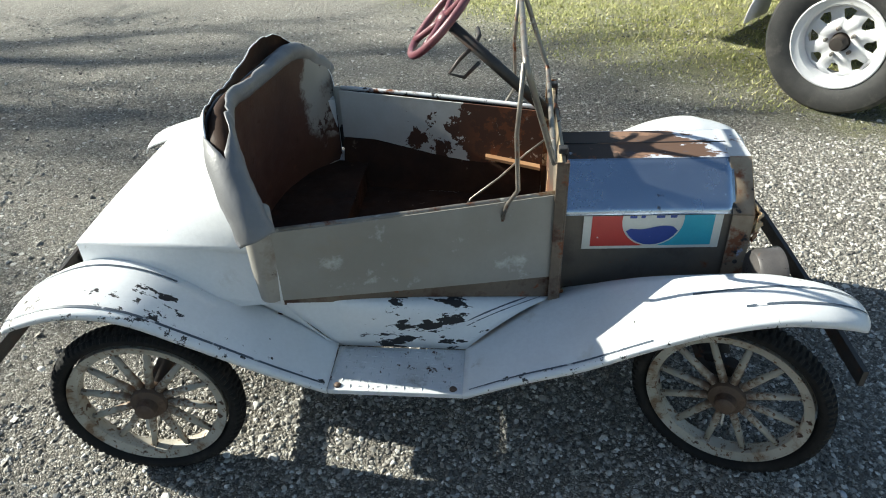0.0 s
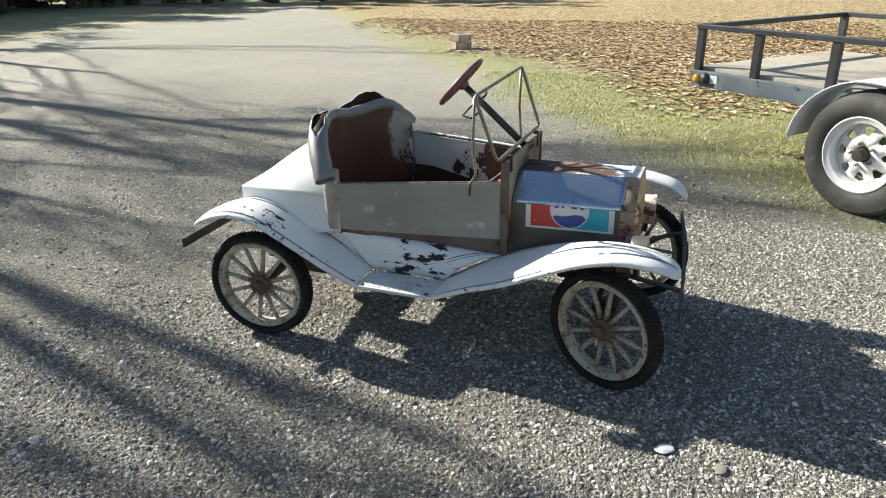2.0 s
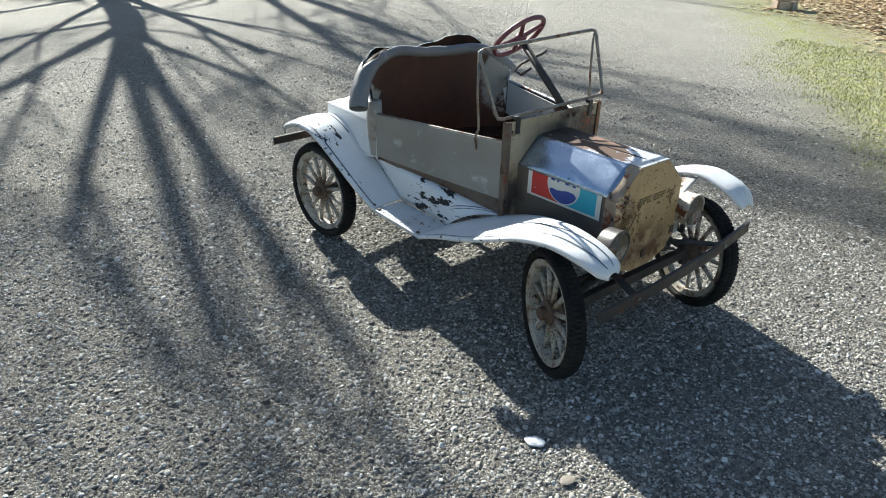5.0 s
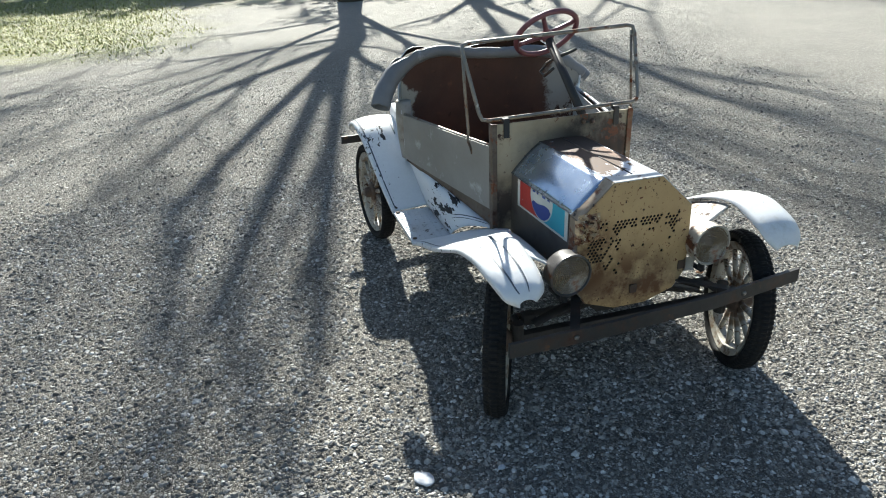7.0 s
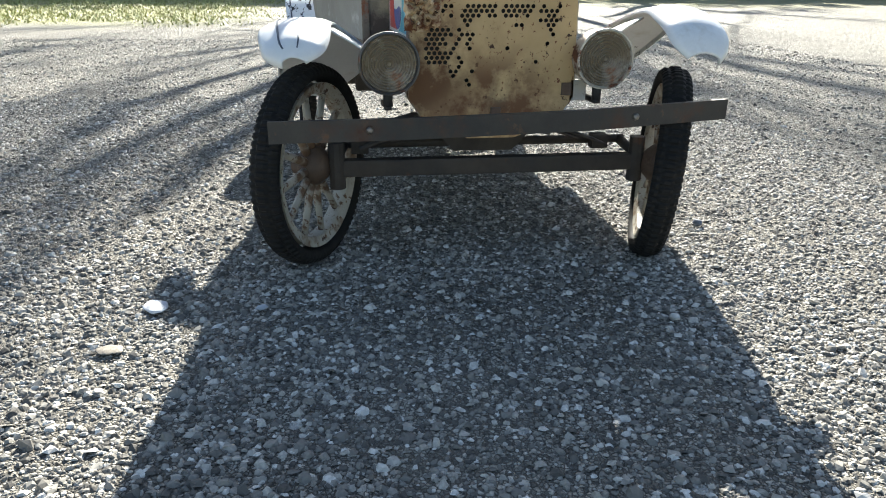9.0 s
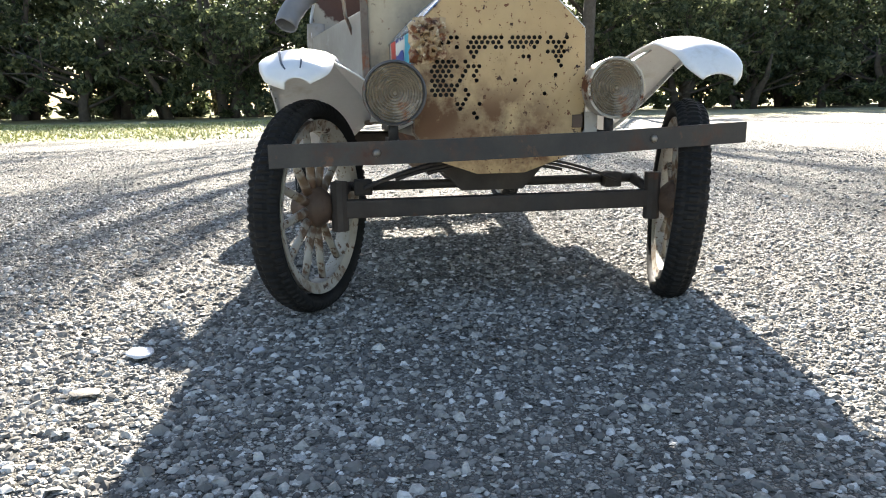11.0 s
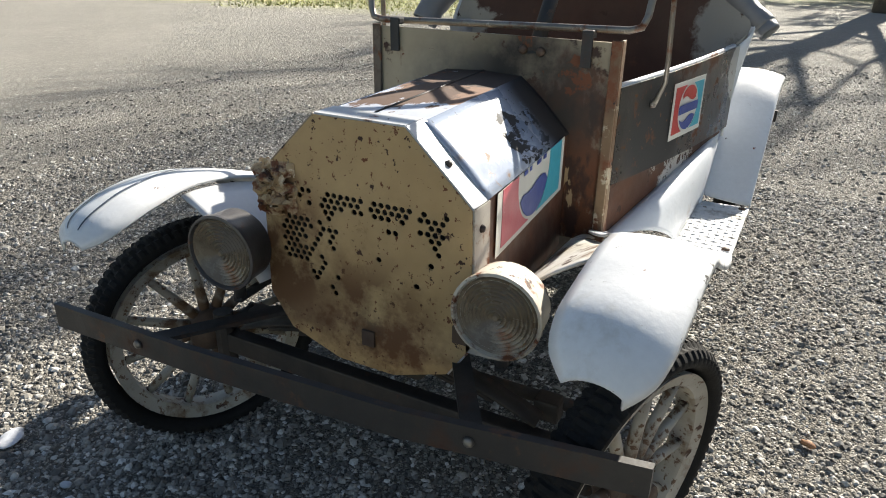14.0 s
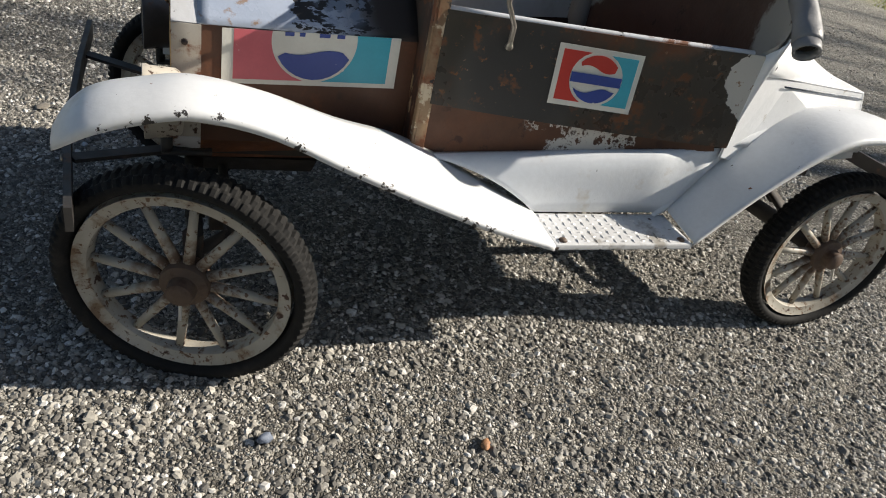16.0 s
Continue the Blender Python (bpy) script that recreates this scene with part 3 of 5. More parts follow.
def bare_tree(x, y, height, r, seed, lean=(0, 0, 1), depth=5, ways=(), label="bare winter tree with spreading branches"):
    rnd = random.Random(seed)
    tree = tagged(new("tree"), label, "tree")
    tree.location = (x, y, rise(x, y))
    bm = bmesh.new()
    tube(bm, [(0, 0, -0.2), (0, 0, height * 0.12), (0.02, 0.05, height * 0.28), (0.05, 0.0, height * 0.33)], r, 10, radii=[r * 1.35, r * 1.05, r * 0.9, r * 0.5])
    part("trunk", bm, bark, tree)
    bm, tips = bmesh.new(), []
    top = Vector((0.02, 0.04, height * 0.27))
    ways = ways or [(math.cos(k * 1.257 + rnd.uniform(-0.4, 0.4)) * 0.8, math.sin(k * 1.257 + rnd.uniform(-0.4, 0.4)) * 0.8, 0.9) for k in range(5)]
    for k, way in enumerate(ways):
        f = (k * 0.382) % 1.0
        if len(way) == 6:
            limbs(bm, (0.0, -0.02 * way[0], way[0]), way[1:4], way[4], way[5], depth - 1, rnd, tips, 0.07, root=Vector((x, y, 0)), spread=0.62)
            continue
        limbs(bm, top + Vector((0.03 * f, -0.03 * f, height * 0.055 * f)), way, height * 0.27, r * 0.5, depth - 1, rnd, tips, 0.18, root=Vector((x, y, 0)))
    part("crown", bm, bark, tree, "bare forking branches")
    return tree


LQ = np.array([(-0.5, 0, 0), (0, -0.28, 0.06), (0.5, 0, 0), (0, 0.28, 0.06)], float)


def leaf_cloud(centres, radius, count, size, seed):
    """Leaf blades scattered in clumps round the centres."""
    r = np.random.default_rng(seed)
    c = np.array(centres)[r.integers(0, len(centres), count)] + r.normal(0, 1, (count, 3)) * radius * (0.55, 0.55, 0.42)
    q = r.normal(0, 1, (count, 4))
    q /= np.linalg.norm(q, axis=1)[:, None]
    w, x, y, z = q.T
    R = np.stack([np.stack([1 - 2 * (y * y + z * z), 2 * (x * y - z * w), 2 * (x * z + y * w)], -1), np.stack([2 * (x * y + z * w), 1 - 2 * (x * x + z * z), 2 * (y * z - x * w)], -1),
                  np.stack([2 * (x * z - y * w), 2 * (y * z + x * w), 1 - 2 * (x * x + y * y)], -1)], 1)
    s = size * r.uniform(0.6, 1.4, count)
    v = np.einsum("nij,kj->nki", R, LQ) * s[:, None, None] + c[:, None, :]
    v[..., 2] = np.maximum(v[..., 2], 0.03)
    me = bpy.data.meshes.new("crown")
    me.from_pydata(v.reshape(-1, 3).tolist(), [], np.arange(count * 4).reshape(-1, 4).tolist())
    return me


def leafy_tree(x, y, height, width, seed, leaves=9000, material=None, label="dark evergreen tree at the edge of the yard", low=0.12, size=0.16):
    rnd = random.Random(seed)
    tree = tagged(new("tree"), label, "tree")
    tree.location = (x, y, rise(x, y) if abs(x) < 30 and abs(y) < 30 else 0)
    bm = bmesh.new()
    stems, centres = rnd.choice((1, 2, 3)), []
    for k in range(stems):
        dx, dy = rnd.uniform(-0.5, 0.5) * (stems > 1), rnd.uniform(-0.5, 0.5) * (stems > 1)
        tube(bm, [(dx * 0.4, dy * 0.4, -0.2), (dx, dy, height * 0.25), (dx * 2, dy * 2 + rnd.uniform(-.3, .3), height * 0.55), (dx * 2.5, dy * 2.5, height * 0.9)], 0.15, 7, radii=[0.17, 0.13, 0.09, 0.03])
    part("trunk", bm, bark, tree)
    bm, tips = bmesh.new(), []
    for k in range(9):
        a = rnd.uniform(0, math.tau)
        z = height * rnd.uniform(0.15, 0.7)
        limbs(bm, (0, 0, z), (math.cos(a), math.sin(a), 0.35), width * 0.45, 0.05, 1, rnd, tips, 0.25, 2)
    part("limb", bm, bark, tree)
    for k in range(34):
        a, q = rnd.uniform(0, math.tau), math.sqrt(rnd.random())
        z = low + (1 - low) * rnd.random() ** 0.85
        half = width * 0.5 * (1 - 0.55 * max(0, z - 0.45) / 0.55)
        centres.append((math.cos(a) * q * half, math.sin(a) * q * half, z * height))
    me = leaf_cloud(centres + [tuple(t) for t in tips], height * 0.085, leaves, size, seed)
    me.materials.append(material or leaf_dark)
    crown = new("crown", me)
    crown.parent = tree
    return tree


rnd = random.Random(11)
for i in range(18):
    y = -23 + i * 2.8 + rnd.uniform(-0.7, 0.7)
    x = -20.2 - 0.10 * max(0.0, y - 4) + rnd.uniform(-0.8, 0.8)
    leafy_tree(x, y, rnd.uniform(4.4, 5.6), rnd.uniform(4.0, 5.0), 20 + i, 7000, low=0.05, size=0.15)
for i in range(10):
    y = -25 + i * 5.2 + rnd.uniform(-0.8, 0.8)
    leafy_tree(-26.0 + rnd.uniform(-1, 1), y, rnd.uniform(7.0, 8.2), 6.5, 60 + i, 5500, low=0.02, size=0.30)
for i in range(20):
    leafy_tree(-19.6 + rnd.uniform(-0.9, 0.9), -23 + i * 2.25, rnd.uniform(1.6, 2.5), 4.0, 90 + i, 5200, low=0.0, size=0.18, label="dense dark evergreen bush at the edge of the yard")
for i in range(13):
    leafy_tree(-23.2 + rnd.uniform(-0.6, 0.6), -23 + i * 3.6 + rnd.uniform(-0.6, 0.6), rnd.uniform(3.0, 3.8), 5.0, 160 + i, 5200, low=0.0, size=0.24, label="dense dark evergreen bush at the edge of the yard")
for i in range(5):
    leafy_tree(-17.5 + i * 2.3 + rnd.uniform(-0.5, 0.5), 16.6 + 0.8 * i, rnd.uniform(1.8, 2.6), 3.6, 130 + i, 4500, low=0.0, size=0.18, label="dense dark evergreen bush at the edge of the yard")
# limbs that start at a height: height, direction, length, radius
bare_tree(-10.3, 1.17, 9.4, 0.17, 5, depth=5, ways=[(2.5, 0.0, -0.07, 1.0, 3.9, 0.105), (2.0, 0.05, -0.10, 1.0, 4.2, 0.095), (1.1, 0.0, 0.38, 1.0, 3.0, 0.085), (3.0, 0.1, 0.45, 1.0, 1.7, 0.055),
          (2.6, 0.1, -1.0, 0.15, 1.6, 0.040), (2.3, -0.7, 0.3, 1.0, 2.2, 0.07), (2.8, -0.5, -0.6, 1.0, 2.2, 0.075), (2.9, 0.25, -0.42, 1.0, 2.6, 0.085), (1.8, 0.1, -0.75, 0.9, 1.9, 0.055), (1.9, 0.2, 0.9, 0.8, 1.8, 0.055), (1.5, -0.2, -1.0, 0.45, 1.6, 0.04)])
bare_tree(-13.8, 3.9, 10.5, 0.19, 8, depth=5, ways=[(2.4, 0.0, 0.02, 1.0, 4.6, 0.125), (2.2, 0.1, -0.10, 1.0, 4.2, 0.11), (2.6, 0.1, 0.12, 1.0, 3.0, 0.08), (2.6, -0.4, -0.3, 1.0, 2.6, 0.075), (3.0, 0.3, -0.24, 1.0, 2.4, 0.07)])
bare_tree(-17.0, 6.6, 11.2, 0.18, 15, depth=4)


# ---- fallen leaves and grass blades beside the trailer ----
def leaf_litter(count):
    p = np.stack([rng.uniform(-6.5, 3.2, count), 3.4 + 9.0 * rng.random(count) ** 1.25, np.zeros(count)], 1)
    keep = np.array([min(y + 1.0 * x - 5.2, y - 4.4) + 0.9 * noise.noise(Vector((x * 0.9, y * 0.9, 4))) > rng.uniform(-0.7, 0.9) for x, y, _ in p])
    p = p[keep]
    p[:, 2] = [rise(x, y) + 0.012 for x, y, _ in p]
    size = rng.uniform(0.045, 0.10, len(p))

    def make(i):
        s = size[i]
        a = rng.uniform(0, math.tau)
        c, d = math.cos(a), math.sin(a)
        curl = rng.uniform(0.02, 0.2)
        v = np.array([(-0.5, 0, 0.3 * curl), (-0.1, -0.34, curl), (0.5, 0, 0.1 * curl), (-0.05, 0.36, curl), (0, 0, 0)]) * s
        return np.stack([v[:, 0] * c - v[:, 1] * d, v[:, 0] * d + v[:, 1] * c, v[:, 2]], 1), [(0, 1, 4), (1, 2, 4), (2, 3, 4), (3, 0, 4)]

    n = Nodes("dry_leaves")
    c = n.ramp(n.island(), (0.0, (0.16, 0.10, 0.05)), (0.4, (0.36, 0.24, 0.13)), (0.8, (0.56, 0.42, 0.25)), (1.0, (0.78, 0.64, 0.45)))
    scatter("fallen_leaves", n.done(c, 0.7, 0.0, 0.3), p, make, "dry tan fallen leaves", "leaves")


def grass_blades(count):
    p = np.stack([rng.uniform(-1.6, 3.2, count), rng.uniform(1.6, 5.6, count), np.zeros(count)], 1)
    keep = np.array([min(y + 0.9 * x - 2.9, (y + 1.3 * x - 2.8) * 0.7) + 0.5 * noise.noise(Vector((x * 1.5, y * 1.5, 0))) + 0.3 * noise.noise(Vector((x * 5, y * 5, 3))) > rng.uniform(-0.15, 0.45) for x, y, _ in p])
    p = p[keep]
    p[:, 2] = [rise(x, y) for x, y, _ in p]

    def make(i):
        h, a, l = rng.uniform(0.008, 0.022), rng.uniform(0, math.tau), rng.uniform(0.2, 1.6)
        c, d, w = math.cos(a), math.sin(a), 0.0035
        v = np.array([(-d * w, c * w, 0), (d * w, -c * w, 0), (c * h * l, d * h * l, h)])
        return v, [(0, 1, 2)]

    n = Nodes("grass_blades")
    c = n.ramp(n.island(), (0.0, (0.22, 0.26, 0.07)), (0.6, (0.46, 0.46, 0.17)), (1.0, (0.66, 0.60, 0.34)))
    blades = n.done(c, 0.6, 0.0, 0.3)
    scatter("grass", blades, p, make, "thin short yellow-green grass", "grass")
    q = np.stack([rng.uniform(-15, -5.5, 22000), rng.uniform(-11, -1.0, 22000), np.zeros(22000)], 1)
    q = q[np.array([max(x + 6.3, y + 1.7) + 0.9 * noise.noise(Vector((x * 0.7, y * 0.7, 1))) < rng.uniform(-0.5, 0.4) for x, y, _ in q])]
    q[:, 2] = [rise(x, y) for x, y, _ in q]

    def tuft(i):
        v, f = make(i)
        return v * (3.0, 3.0, 2.2), f

    scatter("grass", blades, q, tuft, "thin yellow-green grass along the verge", "grass")


leaf_litter(34000)
grass_blades(60000)


# ---- trailer ----
def trailer():
    t = tagged(new("utility_trailer"), "open utility trailer with board deck and black rails", "trailer")
    e = math.degrees(math.atan2(-0.656, 0.755))
    t.matrix_basis = pose(0.70, 2.78, 0.0, 0, 0, e)
    steel = surface("black_trailer_steel", (0.025, 0.027, 0.032), (0.045, 0.048, 0.055), 6, (0.3, 0.5), layers=[(RUST, 20, 0.68, 0.74, 6)])
    side_grey = surface("blue_grey_trailer_steel", (0.10, 0.13, 0.16), (0.15, 0.18, 0.2), 5, (0.35, 0.55), layers=[(BLACK, 14, 0.6, 0.7, 6)])
    wood = surface("weathered_deck_board", (0.42, 0.39, 0.33), (0.33, 0.30, 0.25), 4, (0.7, 0.9), layers=[((0.2, 0.17, 0.13), 9, 0.56, 0.72, 8)], bump=0.4)
    L, W, Z = 2.6, 1.45, 0.53
    for y in (0.0, W):
        bm = bmesh.new()
        box(bm, (L, 0.05, 0.10), (L / 2, y, Z - 0.05), bevel=0.004)
        part("side_beam", bm, side_grey, t, smooth=False)
    for x in (0.025, 0.9, 1.8, L - 0.025):
        bm = bmesh.new()
        box(bm, (0.05, W - 0.05, 0.08), (x, W / 2, Z - 0.07), bevel=0.004)
        part("cross_beam", bm, steel, t, smooth=False)
    nb = 9
    for k in range(nb):
        bm = bmesh.new()
        wd = (W - 0.06) / nb
        box(bm, (L - 0.02, wd - 0.008, 0.035), (L / 2, 0.03 + wd * (k + 0.5), Z + 0.002), bevel=0.003)
        part("deck_board", bm, wood, t, smooth=False)
    for x in (0.03, 0.477, 0.98, 1.80, L - 0.03):
        for y in (0.0, W):
            bm = bmesh.new()
            box(bm, (0.05, 0.035, 0.29), (x, y, Z + 0.125), bevel=0.003)
            part("post", bm, steel, t, smooth=False)
    for y in (0.0, W):
        bm = bmesh.new()
        box(bm, (L, 0.05, 0.03), (L / 2, y, Z + 0.275), bevel=0.003)
        part("top_rail", bm, steel, t, smooth=False)
    bm = bmesh.new()
    box(bm, (0.05, W, 0.03), (0.03, W / 2, Z + 0.275), bevel=0.003)
    part("end_rail", bm, steel, t, smooth=False)
    # marker lamp and round sticker near the rear corner
    bm = bmesh.new()
    lathe(bm, [(0.001, 0.03), (0.022, 0.028), (0.028, 0.02), (0.028, 0.0)], 16, pose(0.06, -0.026, Z - 0.05, 180))
    part("marker_lamp", bm, surface("amber_plastic", (0.75, 0.38, 0.01), (0.6, 0.28, 0.01), 20, (0.15, 0.3)), t, "amber round marker lamp")
    bm = bmesh.new()
    lathe(bm, [(0.001, 0.03), (0.03, 0.028), (0.036, 0.0)], 16, pose(0.125, -0.026, Z - 0.045, 180))
    part("marker_lamp", bm, steel, t, "black round lamp housing")
    bm = bmesh.new()
    box(bm, (0.06, 0.003, 0.05), (0.19, -0.0265, Z - 0.045))
    part("reflector", bm, surface("white_label", (0.6, 0.66, 0.7), (0.5, 0.56, 0.6), 20, (0.2, 0.4)), t, smooth=False)
    # wheels outside the beams, with fenders
    for sy, y in ((-1, -0.225), (1, W + 0.225)):
        bm = bmesh.new()
        prof = [(0.185, -0.085), (0.20, -0.10), (0.255, -0.112), (0.292, -0.100), (0.307, -0.078), (0.313, -0.06), (0.313, -0.045), (0.308, -0.042), (0.308, -0.034), (0.3135, -0.03),
                (0.3135, -0.005), (0.3085, -0.003), (0.3085, 0.005), (0.3135, 0.008), (0.3135, 0.03), (0.308, 0.034), (0.308, 0.042), (0.313, 0.045), (0.313, 0.06), (0.307, 0.078), (0.292, 0.100), (0.255, 0.112), (0.20, 0.10), (0.185, 0.085)]
        lathe(bm, prof, 140, closed=True)
        for v in bm.verts:
            q = math.hypot(v.co.x, v.co.z)
            if q > 0.3095 and round((math.atan2(v.co.z, v.co.x) + abs(v.co.y) * 3) / math.tau * 140) % 3 == 0:
                v.co.x *= 0.985
                v.co.z *= 0.985
        wm = pose(1.41, y, 0.306, 0, 0, 180 if sy < 0 else 0)
        w = sharpen(part("wheel", bm, surface("grey_trailer_tyre_" + str(sy), (0.04, 0.04, 0.04), (0.075, 0.072, 0.068), 7, (0.6, 0.8), layers=[((0.16, 0.15, 0.13), 8, 0.55, 0.8, 7)]), t, "worn grey-black trailer tyre", m=wm))
        rim_white = surface("white_rim_paint_" + str(sy), (0.78, 0.78, 0.79), (0.7, 0.7, 0.71), 9, (0.3, 0.45), layers=[((0.4, 0.38, 0.33), 18, 0.62, 0.75, 6)])
        bm = bmesh.new()
        lathe(bm, [(0.150, 0.03), (0.152, 0.075), (0.160, 0.088), (0.178, 0.094), (0.186, 0.102), (0.192, 0.100), (0.190, 0.088), (0.17, 0.06), (0.165, 0.0), (0.15, -0.02)], 56, closed=True)
        sharpen(part("rim", bm, rim_white, w, "white steel rim"))
        bm = bmesh.new()

        def disc(pts, y_):
            v = [bm.verts.new((r_ * math.cos(a_), y_, r_ * math.sin(a_))) for r_, a_ in pts]
            return [bm.edges.new((v[i], v[(i + 1) % len(v)])) for i in range(len(v))]

        ed = disc([(0.155, q * math.tau / 64) for q in range(64)], 0.045) + disc([(0.04, q * math.tau / 24) for q in range(24)], 0.045)
        for q in range(8):
            a = q * math.tau / 8
            ed += disc([(0.098, a - 0.13), (0.132, a - 0.20), (0.140, a), (0.132, a + 0.20), (0.098, a + 0.13), (0.090, a)], 0.045)
        bmesh.ops.triangle_fill(bm, use_beauty=True, use_dissolve=False, edges=ed)
        for v in bm.verts:
            q = math.hypot(v.co.x, v.co.z)
            v.co.y += 0.022 * math.exp(-((q - 0.06) / 0.035) ** 2) - 0.006 * (q > 0.15)
        thicken(part("rim_disc", bm, rim_white, w, "white eight-spoke steel disc"), 0.004)
        bm = bmesh.new()
        lathe(bm, [(0.041, 0.03), (0.041, 0.05), (0.034, 0.055), (0.032, 0.10), (0.026, 0.112), (0.001, 0.114)], 20)
        sharpen(part("hub_cap", bm, chassis_iron, w, "dull grease cap"))
        for q in range(5):
            a = q * math.tau / 5
            bm = bmesh.new()
            lathe(bm, [(0.008, 0.05), (0.008, 0.082), (0.001, 0.086)], 6, pose(0.057 * math.cos(a), 0, 0.057 * math.sin(a)))
            part("lug_nut", bm, bright_iron, w, smooth=False)
        bm = bmesh.new()
        yy = y - sy * 0.0

        def arch_f(u, v):
            a = math.pi * (0.02 + 0.96 * u)
            rr = 0.372
            return Vector((1.41 - rr * math.cos(a) * 1.08, yy + (v - 0.5) * 0.235, 0.30 + rr * math.sin(a) * 0.98))

        grid(bm, arch_f, 28, 2)
        thicken(part("fender", bm, rim_white, t, "white rounded trailer fender"), 0.006)
    return t


trailer()

# clay block on the leaves
bm = bmesh.new()
for k in range(2):
    z = 0.055 + 0.11 * k
    m = pose(0.01 * k, 0, z, 0, 0, 12 * k)
    for a in range(6):
        b = a * math.tau / 6
        box(bm, (0.125, 0.05, 0.10), m=m @ pose(0.12 * math.cos(b), 0.12 * math.sin(b), 0, 0, 0, math.degrees(b) + 90), bevel=0.006)
tagged(part("clay_block_ring", bm, surface("pale_fired_clay", (0.55, 0.45, 0.36), (0.46, 0.37, 0.29), 14, (0.7, 0.9), layers=[((0.2, 0.16, 0.12), 12, 0.58, 0.7, 6)]), None, m=pose(-2.75, 7.65, 0.0), smooth=False), "stacked ring of pale clay blocks on fallen leaves", "clay block")


# ---- the miniature car ----
car = tagged(new("miniature_car"), "weathered white and rusty half-size vintage roadster standing on gravel", "car")
YAXIS = {-1: "right", 1: "left"}

# fenders: along the length, x, edge height, inner y, outer y, crown, rise of the inner edge
FRONT = [(0.088, 0.254, 0.300, 0.430, 0.000, 0.005), (0.194, 0.296, 0.245, 0.428, 0.000, 0.018), (0.317, 0.334, 0.212, 0.424, 0.004, 0.026),
         (0.434, 0.381, 0.235, 0.416, 0.008, 0.026), (0.544, 0.427, 0.275, 0.418, 0.012, 0.020), (0.652, 0.452, 0.292, 0.418, 0.016, 0.012),
         (0.735, 0.449, 0.294, 0.414, 0.020, 0.004), (0.785, 0.438, 0.298, 0.406, 0.020, 0.000), (0.814, 0.426, 0.308, 0.396, 0.017, 0.0), (0.830, 0.416, 0.332, 0.370, 0.008, -0.002)]
REAR = [(-0.800, 0.396, 0.330, 0.450, 0.010, 0.000), (-0.768, 0.428, 0.312, 0.470, 0.014, 0.003), (-0.656, 0.466, 0.302, 0.476, 0.016, 0.008),
        (-0.547, 0.455, 0.300, 0.468, 0.016, 0.012), (-0.435, 0.394, 0.298, 0.456, 0.014, 0.022), (-0.295, 0.312, 0.300, 0.442, 0.010, 0.030),
        (-0.185, 0.256, 0.302, 0.430, 0.000, 0.010)]
# the left side is knocked upwards
FRONT_L = [(0.060, 0.270, 0.300, 0.405, 0.000, 0.005), (0.180, 0.309, 0.240, 0.412, 0.000, 0.012), (0.300, 0.354, 0.200, 0.414, 0.002, 0.010),
           (0.430, 0.409, 0.250, 0.416, 0.005, 0.004), (0.545, 0.461, 0.292, 0.418, 0.011, 0.003), (0.640, 0.481, 0.302, 0.420, 0.014, 0.003),
           (0.708, 0.470, 0.300, 0.418, 0.018, 0.002), (0.758, 0.452, 0.298, 0.414, 0.022, 0.004), (0.788, 0.432, 0.304, 0.404, 0.020, 0.002), (0.806, 0.414, 0.324, 0.382, 0.010, 0.0)]
REAR_L = [(-0.838, 0.418, 0.290, 0.378, 0.010, 0.000), (-0.805, 0.446, 0.272, 0.394, 0.014, 0.003), (-0.695, 0.480, 0.265, 0.404, 0.014, 0.006),
          (-0.575, 0.500, 0.265, 0.406, 0.012, 0.008), (-0.465, 0.482, 0.272, 0.406, 0.010, 0.016), (-0.345, 0.396, 0.290, 0.406, 0.006, 0.030),
          (-0.230, 0.276, 0.302, 0.404, 0.000, 0.010)]


def fender_point(rows, side, u, v, lift=0.0):
    x, z, yi, yo, crown, rise = smooth_at(rows, u)
    lip = max(0.0, v - 1.0)
    v = min(v, 1.0)
    arch = math.sin(math.pi * v) ** 0.7 * crown if 0 < v < 1 else 0.0
    return Vector((x, side * (yi + (yo - yi) * v), z + rise * (1 - v) ** 1.5 + arch + lift - lip))


def fender(rows, side, label):
    bm = bmesh.new()
    vs = [0.0, 0.12, 0.26, 0.4, 0.54, 0.68, 0.8, 0.9, 0.97, 1.0, 1.010]
    grid(bm, lambda u, v: fender_point(rows, side, u, vs[round(v * 10)]), 48, 10)
    ob = thicken(part("fender", bm, fender_paint, car, label), 0.004)
    return ob


def pinstripe(parent, rows, side, u0, u1, v0, width):
    bm = bmesh.new()
    grid(bm, lambda u, v: fender_point(rows, side, u0 + (u1 - u0) * u, v0 + width * v, 0.0036), 30, 1)
    part("pinstripe", bm, stripe_dark, parent)


for side in (-1, 1):
    f = fender(FRONT if side < 0 else FRONT_L, side, "white-painted front fender with chipped edge")
    r = fender(REAR if side < 0 else REAR_L, side, "white-painted rear fender with chipped edge")
    if side < 0:
        pinstripe(f, FRONT, side, 0.50, 0.93, 0.72, 0.035)
        pinstripe(f, FRONT, side, 0.42, 0.93, 0.40, 0.03)
        pinstripe(f, FRONT, side, 0.02, 0.34, 0.93, 0.02)
        pinstripe(r, REAR, side, 0.08, 0.97, 0.90, 0.03)
        pinstripe(r, REAR, side, 0.15, 0.60, 0.24, 0.03)

